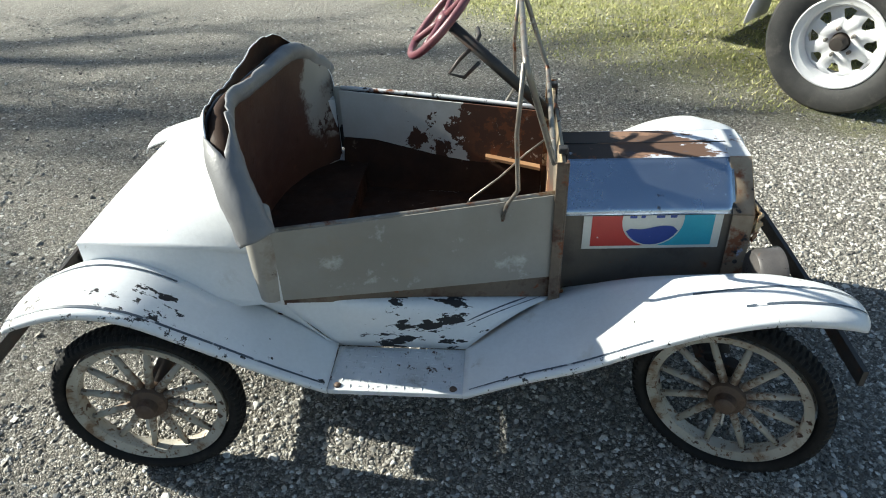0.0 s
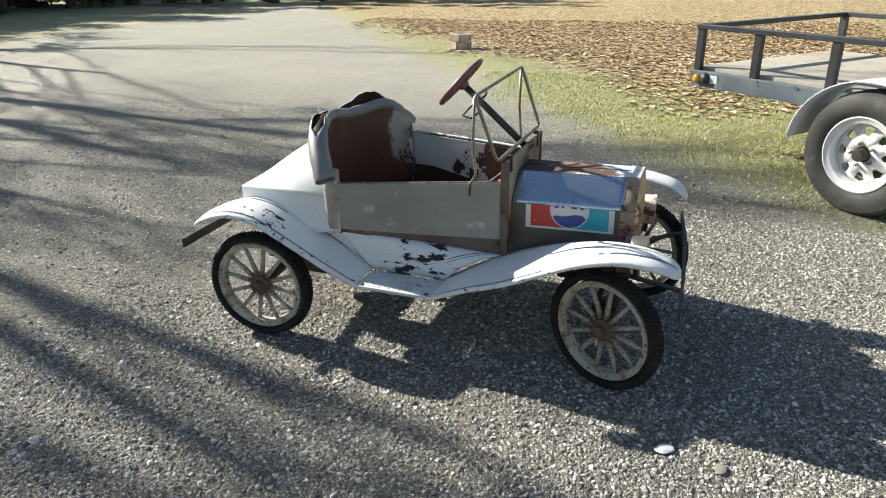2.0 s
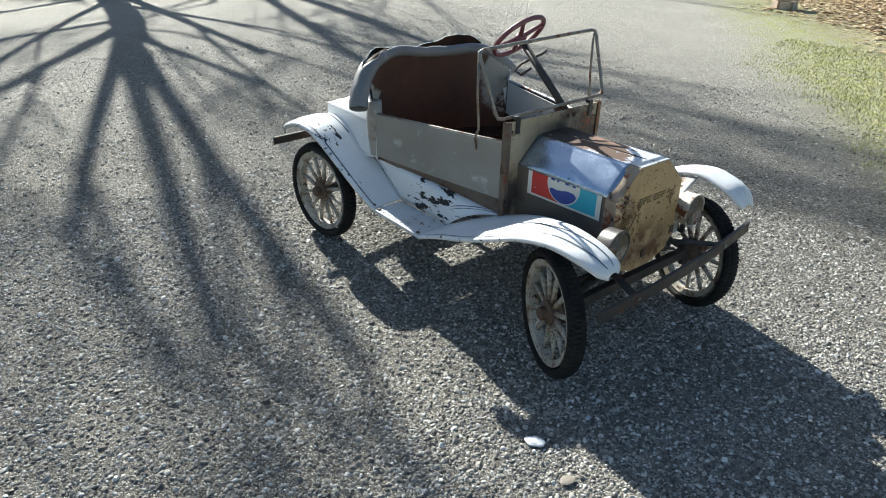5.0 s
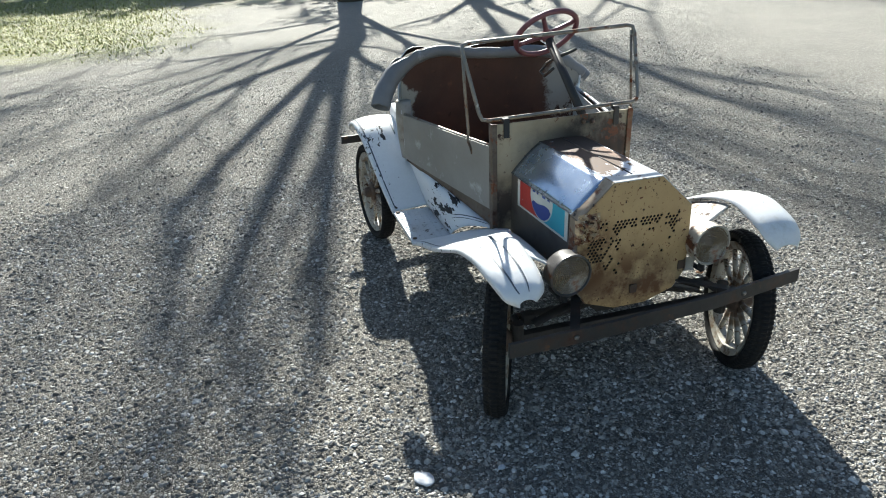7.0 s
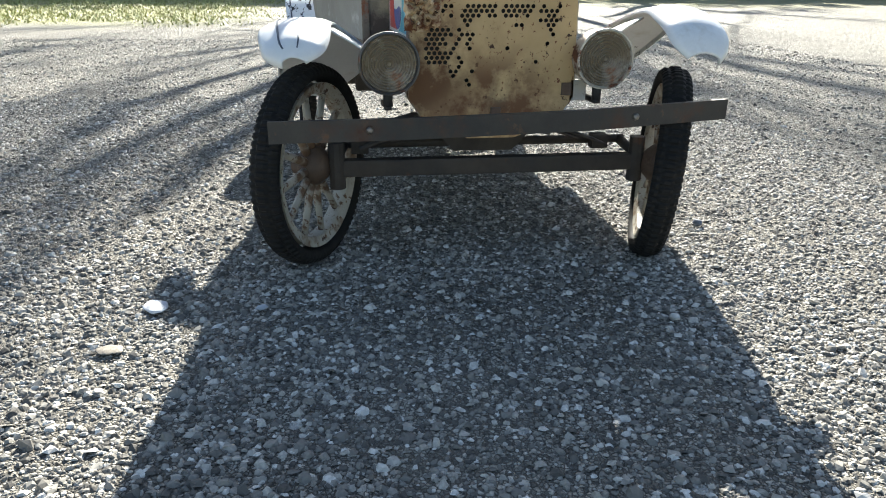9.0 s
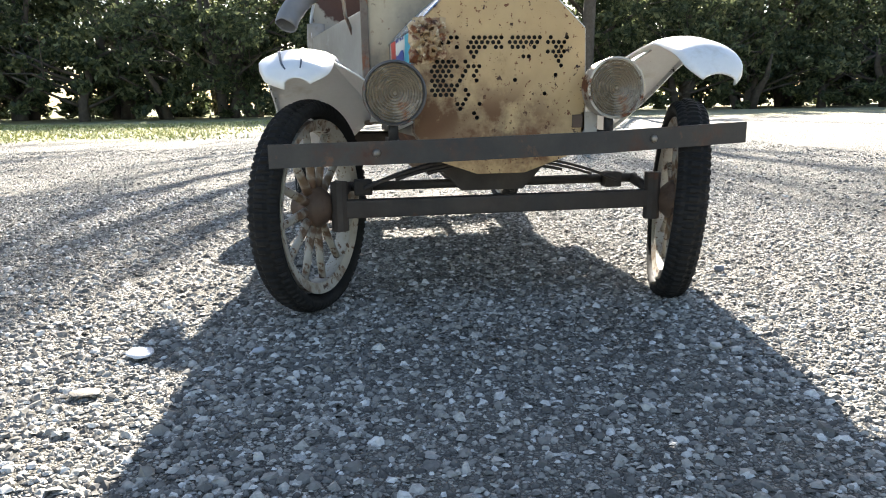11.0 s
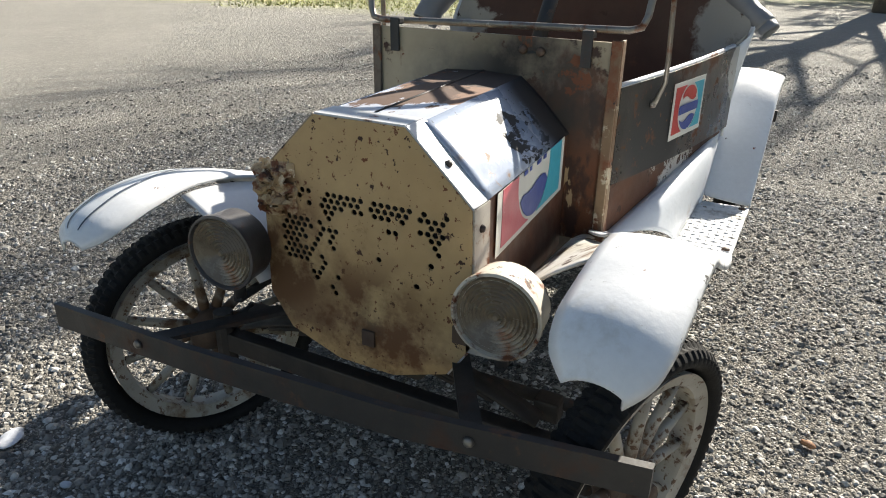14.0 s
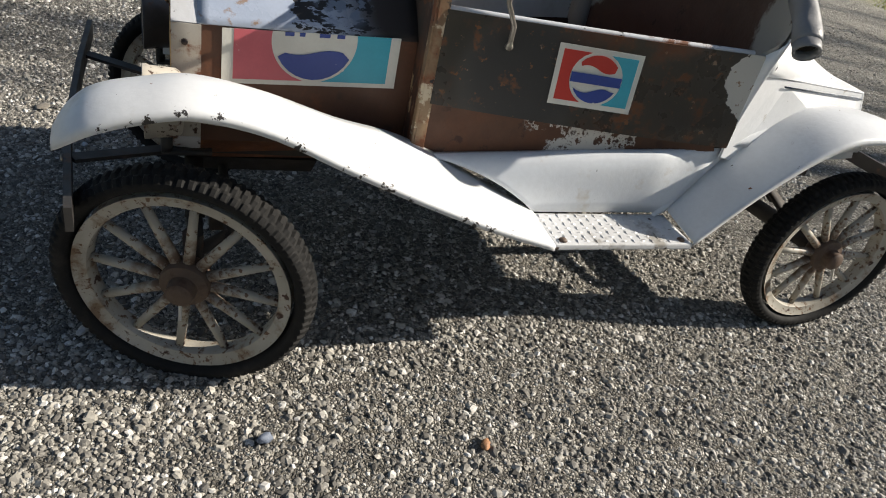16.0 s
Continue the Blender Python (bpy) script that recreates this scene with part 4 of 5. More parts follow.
# running boards with raised lozenges
for side in (-1, 1):
    x0, x1, z, wide = (-0.185, 0.088, 0.256, 0.131) if side < 0 else (-0.230, 0.060, 0.272, 0.106)
    bm = bmesh.new()
    box(bm, (x1 - x0, wide, 0.012), ((x0 + x1) / 2, side * (0.299 + wide / 2), z - 0.006), bevel=0.003)
    nx, ny = 15, 7
    for i in range(nx):
        for j in range(ny):
            cx, cy = x0 + (i + 0.5) * (x1 - x0) / nx, side * (0.303 + (j + 0.5) * (wide - 0.008) / ny)
            a, b = (0.0075, 0.0028) if (i + j) % 2 else (0.0028, 0.0075)
            top = bm.verts.new((cx, cy, z + 0.0024))
            ring = [bm.verts.new((cx + dx, cy + dy, z + 0.0002)) for dx, dy in ((a, 0), (0, b), (-a, 0), (0, -b))]
            for k in range(4):
                bm.faces.new((top, ring[k], ring[(k + 1) % 4]))
    step = part("running_board", bm, surface("worn_step_paint_" + YAXIS[side], (0.68, 0.69, 0.7), (0.55, 0.55, 0.55), 9, (0.4, 0.6), layers=[
        (DARK_RUST, 40, 0.62, 0.66, 6), ((0.3, 0.28, 0.25), 16, 0.58, 0.7, 6)]), car, "white diamond-tread running board, paint worn", smooth=False)
    for bx in (x0 + 0.02, x1 - 0.02):
        bm = bmesh.new()
        lathe(bm, [(0.001, 0.004), (0.006, 0.003), (0.008, 0.0)], 10, pose(bx, side * (0.286 + wide), z + 0.001, 90))
        part("bolt", bm, hub_rust, step)
    # apron between body and running board
    bm = bmesh.new()
    b0, b1 = Vector((-0.30, -0.338, 0.418) if side < 0 else (-0.295, 0.312, 0.426)), Vector((0.278, side * 0.205, 0.335))
    s0, s1 = Vector((x0, side * 0.301, z + 0.006)), Vector((x1, side * 0.301, z + 0.004))

    def apron(u, v):
        p = (b0.lerp(b1, u)).lerp(s0.lerp(s1, u), v)
        return p + Vector((0, side * 0.5, 0.85)) * 0.046 * math.sin(math.pi * v) ** 0.8 * (0.7 + 0.3 * math.sin(math.pi * u)) * min(1.0, 0.15 + u / 0.25)

    grid(bm, apron, 24, 10)
    skin = thicken(part("apron", bm, apron_paint if side < 0 else apron_paint_clean, car, "white apron with paint flaking to black" if side < 0 else "white apron"), 0.003)
    if side < 0:
        for from_v, to_v, shift, width in ((0.02, 0.97, 0.0, 0.010), (0.06, 0.62, -0.045, 0.016), (0.70, 0.95, -0.05, 0.006)):
            bm = bmesh.new()

            def arc_strip(a, b):
                v = from_v + (to_v - from_v) * a
                w = width * (1 + 0.5 * noise.noise(Vector((a * 9, shift * 40, 2)))) * min(1.0, 6 * a + 0.1, 6 * (1 - a) + 0.1)
                return apron(0.955 - 0.215 * v ** 1.7 + shift + w * (b - 0.5), v) + Vector((0, -0.5, 0.85)) * 0.0022

            grid(bm, arc_strip, 22, 1)
            part("pinstripe", bm, stripe_dark, skin)

# rear valance from the fender up to the tub, front web from the fender in to the hood
for side in (-1, 1):
    rows = REAR if side < 0 else REAR_L
    ty = 0.338 if side < 0 else 0.312
    edge = [(-0.655, 0.296, 0.425), (-0.540, 0.302, 0.428), (-0.440, min(0.318, ty), 0.430), (-0.345, ty - 0.004, 0.428), (-0.290, ty, 0.420), (-0.240, 0.32 if side < 0 else 0.302, 0.335), (-0.187, 0.302, 0.252)]
    bm = bmesh.new()

    def valance(u, v):
        a = fender_point(rows, side, 0.34 + 0.66 * u, 0.02)
        b = Vector(smooth_at(edge, u))
        b.y *= side
        return a.lerp(b, v) + Vector((0, side * 0.3, 0.3)) * 0.012 * math.sin(math.pi * v)

    grid(bm, valance, 30, 6)
    thicken(part("valance", bm, white_paint, car, "white valance between rear fender and tub"), 0.003)
bm = bmesh.new()


def web(u, v):
    a = fender_point(FRONT_L, 1, 0.20 + 0.36 * u, 0.02) - Vector((0, 0, 0.012))
    return a.lerp(Vector((a.x, 0.157, 0.322 + 0.03 * u)), v) + Vector((0, 0, 0.012)) * math.sin(math.pi * v)


grid(bm, web, 24, 6)
thicken(part("fender_web", bm, web_paint, car, "grimy off-white web between hood and fender"), 0.003)
bm = bmesh.new()


def web_right(u, v):
    a = fender_point(FRONT, -1, 0.20 + 0.40 * u, 0.02) - Vector((0, 0, 0.010))
    return a.lerp(Vector((a.x, -0.160, 0.318 + 0.03 * u)), v) + Vector((0, 0, 0.012)) * math.sin(math.pi * v)


grid(bm, web_right, 24, 6)
thicken(part("fender_web", bm, white_paint, car, "white web sloping from fender down to hood"), 0.003)
# tub sides: panel, inner lining, dark strip standing in for shade below, sill
YFRONT, YREAR, ZTOP, ZLOW = {-1: 0.220, 1: 0.214}, {-1: 0.357, 1: 0.320}, {-1: 0.577, 1: 0.604}, {-1: 0.420, 1: 0.430}
BOW = {-1: 0.003, 1: 0.010}


def wall_at(side, x, off=0.0):
    s = (0.262 - x) / 0.55
    return side * (YFRONT[side] + s * (YREAR[side] - YFRONT[side]) + BOW[side] * math.sin(math.pi * min(1.0, max(0.0, s))) - off)


for side in (-1, 1):
    def wall(x, off=0.0):
        return wall_at(side, x, off)

    zt, zl = ZTOP[side], ZLOW[side]
    bm = bmesh.new()
    low = 0.398 if side < 0 else 0.434

    def sheet_at(u, v):
        x = 0.262 - (0.530 if side < 0 else 0.552) * u
        lo, hi = low + (zl - low) * u, 0.592 + (zt - 0.592) * u
        return Vector((x, wall(x), lo + (hi - lo) * v))

    grid(bm, sheet_at, 16, 2)
    door = thicken(part("side_panel", bm, grey_panel if side < 0 else dark_panel, car, "plain grey weathered side panel" if side < 0 else "dark rust-stained side panel", smooth=False), 0.004)
    bm = bmesh.new()
    prism(bm, [(0.258, wall(0.258, 0.012), 0.335), (0.258, wall(0.258, 0.012), 0.586), (-0.272, wall(-0.272, 0.012), zt - 0.004), (-0.272, wall(-0.272, 0.012), 0.405)], (0, -side * 0.004, 0))
    inner = part("inner_panel", bm, inner_white, car, "stained whitish inner side with rust", smooth=False)
    bm = bmesh.new()
    tops = [(0.432,), (0.452,), (0.466,), (0.470,)]

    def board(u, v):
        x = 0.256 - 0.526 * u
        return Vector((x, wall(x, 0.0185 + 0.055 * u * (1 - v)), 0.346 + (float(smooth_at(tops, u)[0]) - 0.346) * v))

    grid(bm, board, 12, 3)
    thicken(part("lower_board", bm, cockpit_dark, inner, "dark strip added for the shade along the lower inner side", smooth=False), 0.005)
    bm = bmesh.new()
    tube(bm, [(0.262 - 0.0662 * k, wall(0.262 - 0.0662 * k, 0.006), 0.592 + (zt - 0.592) * k / 8) for k in range(9)], 0.0055, 8)
    part("top_edge", bm, bright_iron if side < 0 else band_white, door)
    bm = bmesh.new()
    prism(bm, [(0.270, wall(0.270, 0.006), 0.336), (0.270, wall(0.270, 0.006), 0.400 if side < 0 else 0.438), (-0.268, wall(-0.268, 0.006), zl + 0.002), (-0.275, wall(-0.275, 0.006), zl - 0.012)], (0, -side * 0.004, 0))
    part("sill", bm, sill_right if side < 0 else sill_left, car, "rust-streaked sill below the side panel", smooth=False)
    if side < 0:
        # flat black discs in place of the shaded depth of the holes
        for hx, hz in ((-0.133, 0.545), (-0.25, 0.455), (0.20, 0.47)):
            bm = bmesh.new()
            lathe(bm, [(0.001, 0.0008), (0.0045, 0.0006), (0.005, 0.0)], 10, pose(hx, wall(hx) - 0.0002, hz, 0, 0, 0))
            part("bolt_hole", bm, hole_dark, door)

# rounded back of the tub, from its right end to its left: foot x, y, then rim x, y, z
BACK = [(-0.268, -0.352, -0.268, -0.357, 0.592), (-0.292, -0.345, -0.294, -0.360, 0.640), (-0.332, -0.312, -0.330, -0.338, 0.705), (-0.378, -0.235, -0.362, -0.268, 0.748), (-0.402, -0.120, -0.378, -0.160, 0.756), (-0.406, 0.0, -0.384, -0.030, 0.740),
        (-0.392, 0.110, -0.376, 0.090, 0.728), (-0.364, 0.190, -0.358, 0.195, 0.724), (-0.332, 0.248, -0.336, 0.264, 0.704), (-0.312, 0.292, -0.322, 0.318, 0.676), (-0.290, 0.316, -0.302, 0.343, 0.640), (-0.286, 0.316, -0.288, 0.320, 0.606)]


def back_shell(inset, low):
    def f(u, v):
        x0, y0, x1, y1, z = smooth_at(BACK, u)
        q = v ** 1.6
        x, y = x0 + (x1 - x0) * q, y0 + (y1 - y0) * q
        d = Vector((x + 0.2, y + 0.027, 0)).normalized()
        return Vector((x - d.x * inset, y - d.y * inset, low + (z - low) * v))
    return f


bm = bmesh.new()
grid(bm, back_shell(0.0, 0.408), 44, 8)
thicken(part("back_shell", bm, white_paint, car, "white rounded back of the cockpit"), 0.003)
bm = bmesh.new()
grid(bm, back_shell(0.009, 0.400), 44, 8)
lining = part("back_lining", bm, seat_rust, car, "bare red-brown rusty inside of the seat back, ends whitish")
bm = bmesh.new()
tube(bm, [(-0.292, -0.344, 0.620), (-0.293, -0.344, 0.560), (-0.293, -0.340, 0.490), (-0.292, -0.333, 0.420)], 0.026, 16, radii=[0.027, 0.029, 0.029, 0.027])
part("corner_column", bm, column_beige, car, "rounded beige corner column behind the side panel")
# padded roll: centre line from the right end to the left
ROLL = [(-0.260, -0.432, 0.612), (-0.281, -0.412, 0.655), (-0.318, -0.362, 0.712), (-0.352, -0.285, 0.752), (-0.370, -0.190, 0.764), (-0.376, -0.050, 0.748), (-0.370, 0.080, 0.736),
        (-0.356, 0.190, 0.736), (-0.346, 0.262, 0.714), (-0.336, 0.316, 0.678), (-0.320, 0.360, 0.642)]
pts, rad = [], []
for i in range(61):
    u = i / 60
    p = Vector(smooth_at(ROLL, u))
    pts.append(p + Vector((0.3, 0.2, 1)) * 0.004 * noise.noise(Vector((u * 9, 3, 1))))
    rad.append(0.0185 + 0.003 * max(0.0, u - 0.6) / 0.4 + 0.013 * max(0.0, min(1.0, (0.42 - u) / 0.20)) + 0.003 * noise.noise(Vector((u * 14, 0, 5))))


def roll_at(i, angle, scale):
    """Point of the roll's skin at ring i; angle 0 points away from the seat, 90 up."""
    t = (pts[min(60, i + 1)] - pts[max(0, i - 1)]).normalized()
    out = Vector((pts[i].x + 0.2, pts[i].y + 0.03, 0.0))
    out = (out - t * out.dot(t)).normalized()
    up = t.cross(out) if t.cross(out).z > 0 else out.cross(t)
    a = radians(angle)
    p = pts[i] + (out * math.cos(a) + up * math.sin(a)) * rad[i] * scale
    return p + Vector((0.5, 0.3, 1)) * 0.003 * noise.noise(p * 45)


def slit(i):
    """Half width in degrees of the split along the roll's top."""
    u = i / 60
    f = max(0.0, min(1.0, (u - 0.21) / 0.05)) * max(0.0, min(1.0, (0.64 - u) / 0.10))
    return f * (50 + 30 * noise.noise(Vector((u * 16, 2, 9))) + 20 * noise.noise(Vector((u * 47, 5, 1))))


bm = bmesh.new()
grid(bm, lambda u, v: roll_at(round(u * 60), 62 + slit(round(u * 60)) + (360 - 2 * slit(round(u * 60))) * v, 1.0), 60, 22)
bmesh.ops.remove_doubles(bm, verts=bm.verts[:], dist=0.0004)
roll = thicken(part("seat_roll", bm, roll_grey, car, "scuffed grey padded roll round the seat back, torn open"), 0.003)
# dark inner tube added so that the torn roll's hollow reads as shaded
bm = bmesh.new()
grid(bm, lambda u, v: roll_at(11 + round(u * 29), 360 * v, 0.70), 29, 14)
part("roll_core", bm, cockpit_dark, roll, "dark brown tube added for the shaded hollow in the tear")
d = (pts[-1] - pts[-2]).normalized()
m = Matrix.Translation(pts[-1] - d * 0.004) @ d.to_track_quat("Y", "Z").to_matrix().to_4x4()
bm = bmesh.new()
r = rad[-1] + 0.0012
lathe(bm, [(r * 0.80, 0.0), (r * 0.80, 0.020), (r * 0.98, 0.022), (r, 0.018), (r, 0.0)], 18, m, closed=True)
part("end_rim", bm, roll_grey, roll)
# black disc standing for the shade inside the open end
bm = bmesh.new()
lathe(bm, [(0.001, 0.0055), (r * 0.82, 0.0052)], 18, m)
part("hollow", bm, hole_dark, roll, "dark hollow of the open end", smooth=False)
# outer cover of the roll, torn away from it and standing up behind
RIM = [(-0.268, -0.430, 0.625), (-0.294, -0.420, 0.678), (-0.333, -0.376, 0.738), (-0.366, -0.312, 0.776), (-0.388, -0.220, 0.780), (-0.404, -0.100, 0.764), (-0.406, 0.020, 0.772),
       (-0.398, 0.110, 0.788), (-0.382, 0.185, 0.782), (-0.358, 0.245, 0.738)]
FOOT = [(-0.266, -0.412, 0.592), (-0.294, -0.396, 0.628), (-0.340, -0.350, 0.672), (-0.382, -0.270, 0.705), (-0.402, -0.150, 0.715), (-0.408, -0.010, 0.706), (-0.400, 0.100, 0.698),
        (-0.378, 0.196, 0.694), (-0.360, 0.228, 0.690), (-0.346, 0.250, 0.694)]


def cover(inset):
    def f(u, v):
        u = 0.24 + 0.76 * u
        a, b = Vector(smooth_at(FOOT, u)), Vector(smooth_at(RIM, u))
        d = Vector((a.x + 0.2, a.y + 0.03, 0)).normalized()
        rag = 0.007 * noise.noise(Vector((u * 17, 1, 2))) + 0.004 * noise.noise(Vector((u * 45, 7, 2)))
        return a.lerp(b, v) + d * (0.014 * math.sin(math.pi * v) - inset) + Vector((0, 0, rag * v)) - Vector((0, 0, 0.05 * v * max(0.0, 1 - (u - 0.24) / 0.10)))
    return f


bm = bmesh.new()
grid(bm, cover(0.0), 60, 8)
thicken(part("torn_cover", bm, white_paint, roll, "outer cover of the roll, torn and standing up"), 0.0025)
bm = bmesh.new()
grid(bm, cover(0.0035), 60, 8)
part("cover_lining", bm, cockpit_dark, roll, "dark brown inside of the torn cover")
# tail: sloping deck, sides and end
def deck(u, v):
    x0, y0, x1, y1, z = smooth_at(BACK, v)
    w = abs(2 * v - 1)
    front = Vector(((x0 + x1) / 2 - 0.003, (y0 + y1) / 2, z - 0.055 + (0.02 if v > 0.5 else -0.01) * w ** 8))
    rear = Vector((-0.684, -0.312 + 0.532 * v, 0.518 + 0.008 * v + 0.006 * (1 - w * w)))
    p = rear.lerp(front, u)
    p.z += 0.014 * math.sin(math.pi * u) * (1 - w)
    return p


bm = bmesh.new()
grid(bm, deck, 16, 32)
thicken(part("tail_deck", bm, white_paint, car, "white sloping tail deck"), 0.003)
for side in (-1, 1):
    bm = bmesh.new()
    if side > 0:
        prism(bm, [(-0.684, 0.219, 0.526), (-0.372, 0.297, 0.560), (-0.288, 0.318, 0.570), (-0.288, 0.318, 0.410), (-0.372, 0.300, 0.385), (-0.684, 0.270, 0.400)], (0, -0.004, 0))
    else:
        prism(bm, [(-0.684, -0.311, 0.517), (-0.372, -0.334, 0.524), (-0.288, -0.352, 0.528), (-0.288, -0.352, 0.410), (-0.372, -0.334, 0.385), (-0.684, -0.311, 0.400)], (0, 0.004, 0))
    part("tail_side", bm, white_paint, car, smooth=False)
bm = bmesh.new()
prism(bm, [(-0.685, -0.311, 0.518), (-0.685, 0.220, 0.526), (-0.685, 0.270, 0.400), (-0.685, -0.311, 0.400)], (0.004, 0, 0))
part("tail_end", bm, white_paint, car, smooth=False)
bm = bmesh.new()
rod(bm, (-0.680, 0.2255, 0.515), (-0.385, 0.2975, 0.547), 0.0016, n=6)
part("pinstripe", bm, stripe_dark, car)

# firewall plate, corner irons
bm = bmesh.new()
prism(bm, [(0.270, -0.224, 0.335), (0.270, 0.209, 0.335), (0.270, 0.209, 0.660), (0.270, -0.224, 0.660)], (0.006, 0, 0))
firewall = part("firewall", bm, cowl_tan, car, "tan sheet-metal firewall blotched with rust", smooth=False)
for side in (-1, 1):
    bm = bmesh.new()
    edge_y = 0.2125 if side > 0 else -0.2275
    box(bm, (0.020, 0.005, 0.331), (0.268, edge_y, 0.498), bevel=0.0015)
    box(bm, (0.005, 0.016, 0.331), (0.2795, edge_y - side * 0.0065, 0.498), bevel=0.0015)
    part("corner_iron", bm, corner_rust if side > 0 else sill_right, firewall, smooth=False)
    bm = bmesh.new()
    box(bm, (0.004, 0.017, 0.052), (0.2795, 0.160 if side > 0 else -0.184, 0.646), bevel=0.001)
    box(bm, (0.018, 0.019, 0.012), (0.272, 0.160 if side > 0 else -0.184, 0.670), bevel=0.003)
    part("clip", bm, black_iron, firewall, smooth=False)
for by, bz in ((0.055, 0.640), (0.085, 0.638)):
    bm = bmesh.new()
    lathe(bm, [(0.001, 0.006), (0.006, 0.005), (0.008, 0.0)], 10, pose(0.277, by, bz, 0, 0, -90))
    part("bolt", bm, hub_rust, firewall)

# hood of flat sheets
X0, X1, ZS, ZT = 0.277, 0.632, 0.513, 0.597


def hood_point(x, y, z):
    """The hood is bolted on slightly askew."""
    return Vector((x, y - 0.013 + (x - X0) * 0.055, z))


for side in (-1, 1):
    bm = bmesh.new()
    prism(bm, [hood_point(*p) for p in ((X0, side * 0.155, 0.320), (X0, side * 0.154, ZS - 0.0015), (X1, side * 0.152, ZS - 0.0015), (X1, side * 0.153, 0.320))], (0, -side * 0.003, 0))
    hood_side = part("hood_side", bm, hood_grey if side < 0 else hood_brown, car, "dark stained hood side" if side < 0 else "rust-brown hood side", smooth=False)
    bm = bmesh.new()
    nrm = Vector((0, side * 0.69, 0.724))

    def shoulder(u, v):
        dent = 0.0035 * noise.noise(Vector((u * 2.6, v * 1.7, 3 + side))) * math.sin(math.pi * u) ** 0.5 * math.sin(math.pi * v) ** 0.5
        return hood_point(X0 + (X1 - X0) * u, side * (0.1555 - 0.0885 * v), ZS + (ZT - ZS) * v) + nrm * (dent + 0.003 * math.sin(math.pi * v))

    grid(bm, shoulder, 20, 8)
    thicken(part("hood_shoulder", bm, shoulder_right if side < 0 else shoulder_left, car, "bare sheet-metal hood shoulder, tinted with the sky's blue" if side < 0 else "white hood shoulder, paint peeling to black"), 0.003)
    bm = bmesh.new()
    prism(bm, [hood_point(*p) for p in ((X0, side * 0.153, 0.322), (X0, side * 0.11, 0.268), (X1, side * 0.11, 0.268), (X1, side * 0.152, 0.322))], (0, -side * 0.003, 0))
    part("hood_lower_edge", bm, rust, car, smooth=False)
bm = bmesh.new()
prism(bm, [hood_point(X0, *p) for p in ((-0.068, ZT + 0.0005), (0.0, ZT + 0.004), (0.068, ZT + 0.0005), (0.0, ZT - 0.002))], hood_point(X1, 0, 0) - hood_point(X0, 0, 0))
part("hood_top", bm, hood_top_mat, car, "rusty hood top with white paint patches", smooth=False)
bm = bmesh.new()
rod(bm, hood_point(X0, 0, ZT + 0.0035), hood_point(X1, 0, ZT + 0.0035), 0.0022, n=8)
part("hood_hinge", bm, black_iron, car)

# octagonal front band and perforated grille
OCT = [(0.066, 0.598), (0.156, 0.512), (0.160, 0.330), (0.126, 0.280), (0.045, 0.252)]
ring = [(y + 0.005, z) for y, z in OCT] + [(0.005 - y, z) for y, z in OCT[::-1]]
for k in range(len(ring)):
    a, b = ring[k], ring[(k + 1) % len(ring)]
    if a[1] < 0.3 and b[1] < 0.3:
        continue
    o = Vector((0, a[0] + b[0], a[1] + b[1] - 0.85)).normalized() * 0.0025
    bm = bmesh.new()
    prism(bm, [Vector((0.626, a[0], a[1])) + o, Vector((0.626, b[0], b[1])) + o, Vector((0.669, b[0], b[1])) + o, Vector((0.669, a[0], a[1])) + o], -o * 1.4)
    part("grille_band", bm, band_rust if (a[0] + b[0]) < -0.05 else (band_tan if abs(a[0] - b[0]) < 0.01 else band_white), car, smooth=False)
HOLES = {1: "3 4 7-12 14-19 21 24", 2: "2 3 7-12 14-19 21-24", 3: "4 6-9 11 12 14-16 18 22 23", 4: "7 8 21-24", 5: "7 16 17 22 23", 6: "1-4 6 23", 7: "0-4 6-8 23",
         8: "0-3 6 8", 9: "0-3 5 7 22", 10: "0-2 5 8 15", 11: "0-4", 12: "0-4 6", 13: "0-3 6 20", 14: "6", 15: "4 5 8", 16: "5", 17: "7", 18: "8"}
bm = bmesh.new()


def loop(pts):
    vs = [bm.verts.new((0.670, y, z)) for y, z in pts]
    return [bm.edges.new((vs[i], vs[(i + 1) % len(vs)])) for i in range(len(vs))]


edges = loop([(y, z) for y, z in ring])
for row, cols in HOLES.items():
    for item in cols.split():
        lo, _, hi = item.partition("-")
        for c in range(int(lo), int(hi or lo) + 1):
            cy, cz = -0.122 + (c + 0.5 * (row % 2)) * 0.0102, 0.504 - row * 0.0083
            edges += loop([(cy + 0.0043 * math.cos(k * math.tau / 7), cz + 0.0041 * math.sin(k * math.tau / 7)) for k in range(7)])
bmesh.ops.triangle_fill(bm, use_beauty=True, use_dissolve=False, edges=edges)
bmesh.ops.recalc_face_normals(bm, faces=bm.faces[:])
grille = thicken(part("grille", bm, grille_tan, car, "tan perforated grille plate speckled with rust", smooth=False), 0.002)
bm = bmesh.new()


def crumple(u, v):
    y, z = -0.162 + 0.066 * u, 0.452 + 0.078 * v
    y, z = y + 0.006 * noise.noise(Vector((u * 7, v * 7, 1))), z + 0.006 * noise.noise(Vector((u * 7, v * 7, 5)))
    rim = min(1.0, 5 * min(u + 0.06, 1 - u, v, 1 - v))
    fold = abs(noise.noise(Vector((u * 4.2, v * 5.0, 8)))) + 0.5 * abs(noise.noise(Vector((u * 10, v * 10, 3))))
    return Vector((0.6715 + 0.026 * fold * rim, y, z))


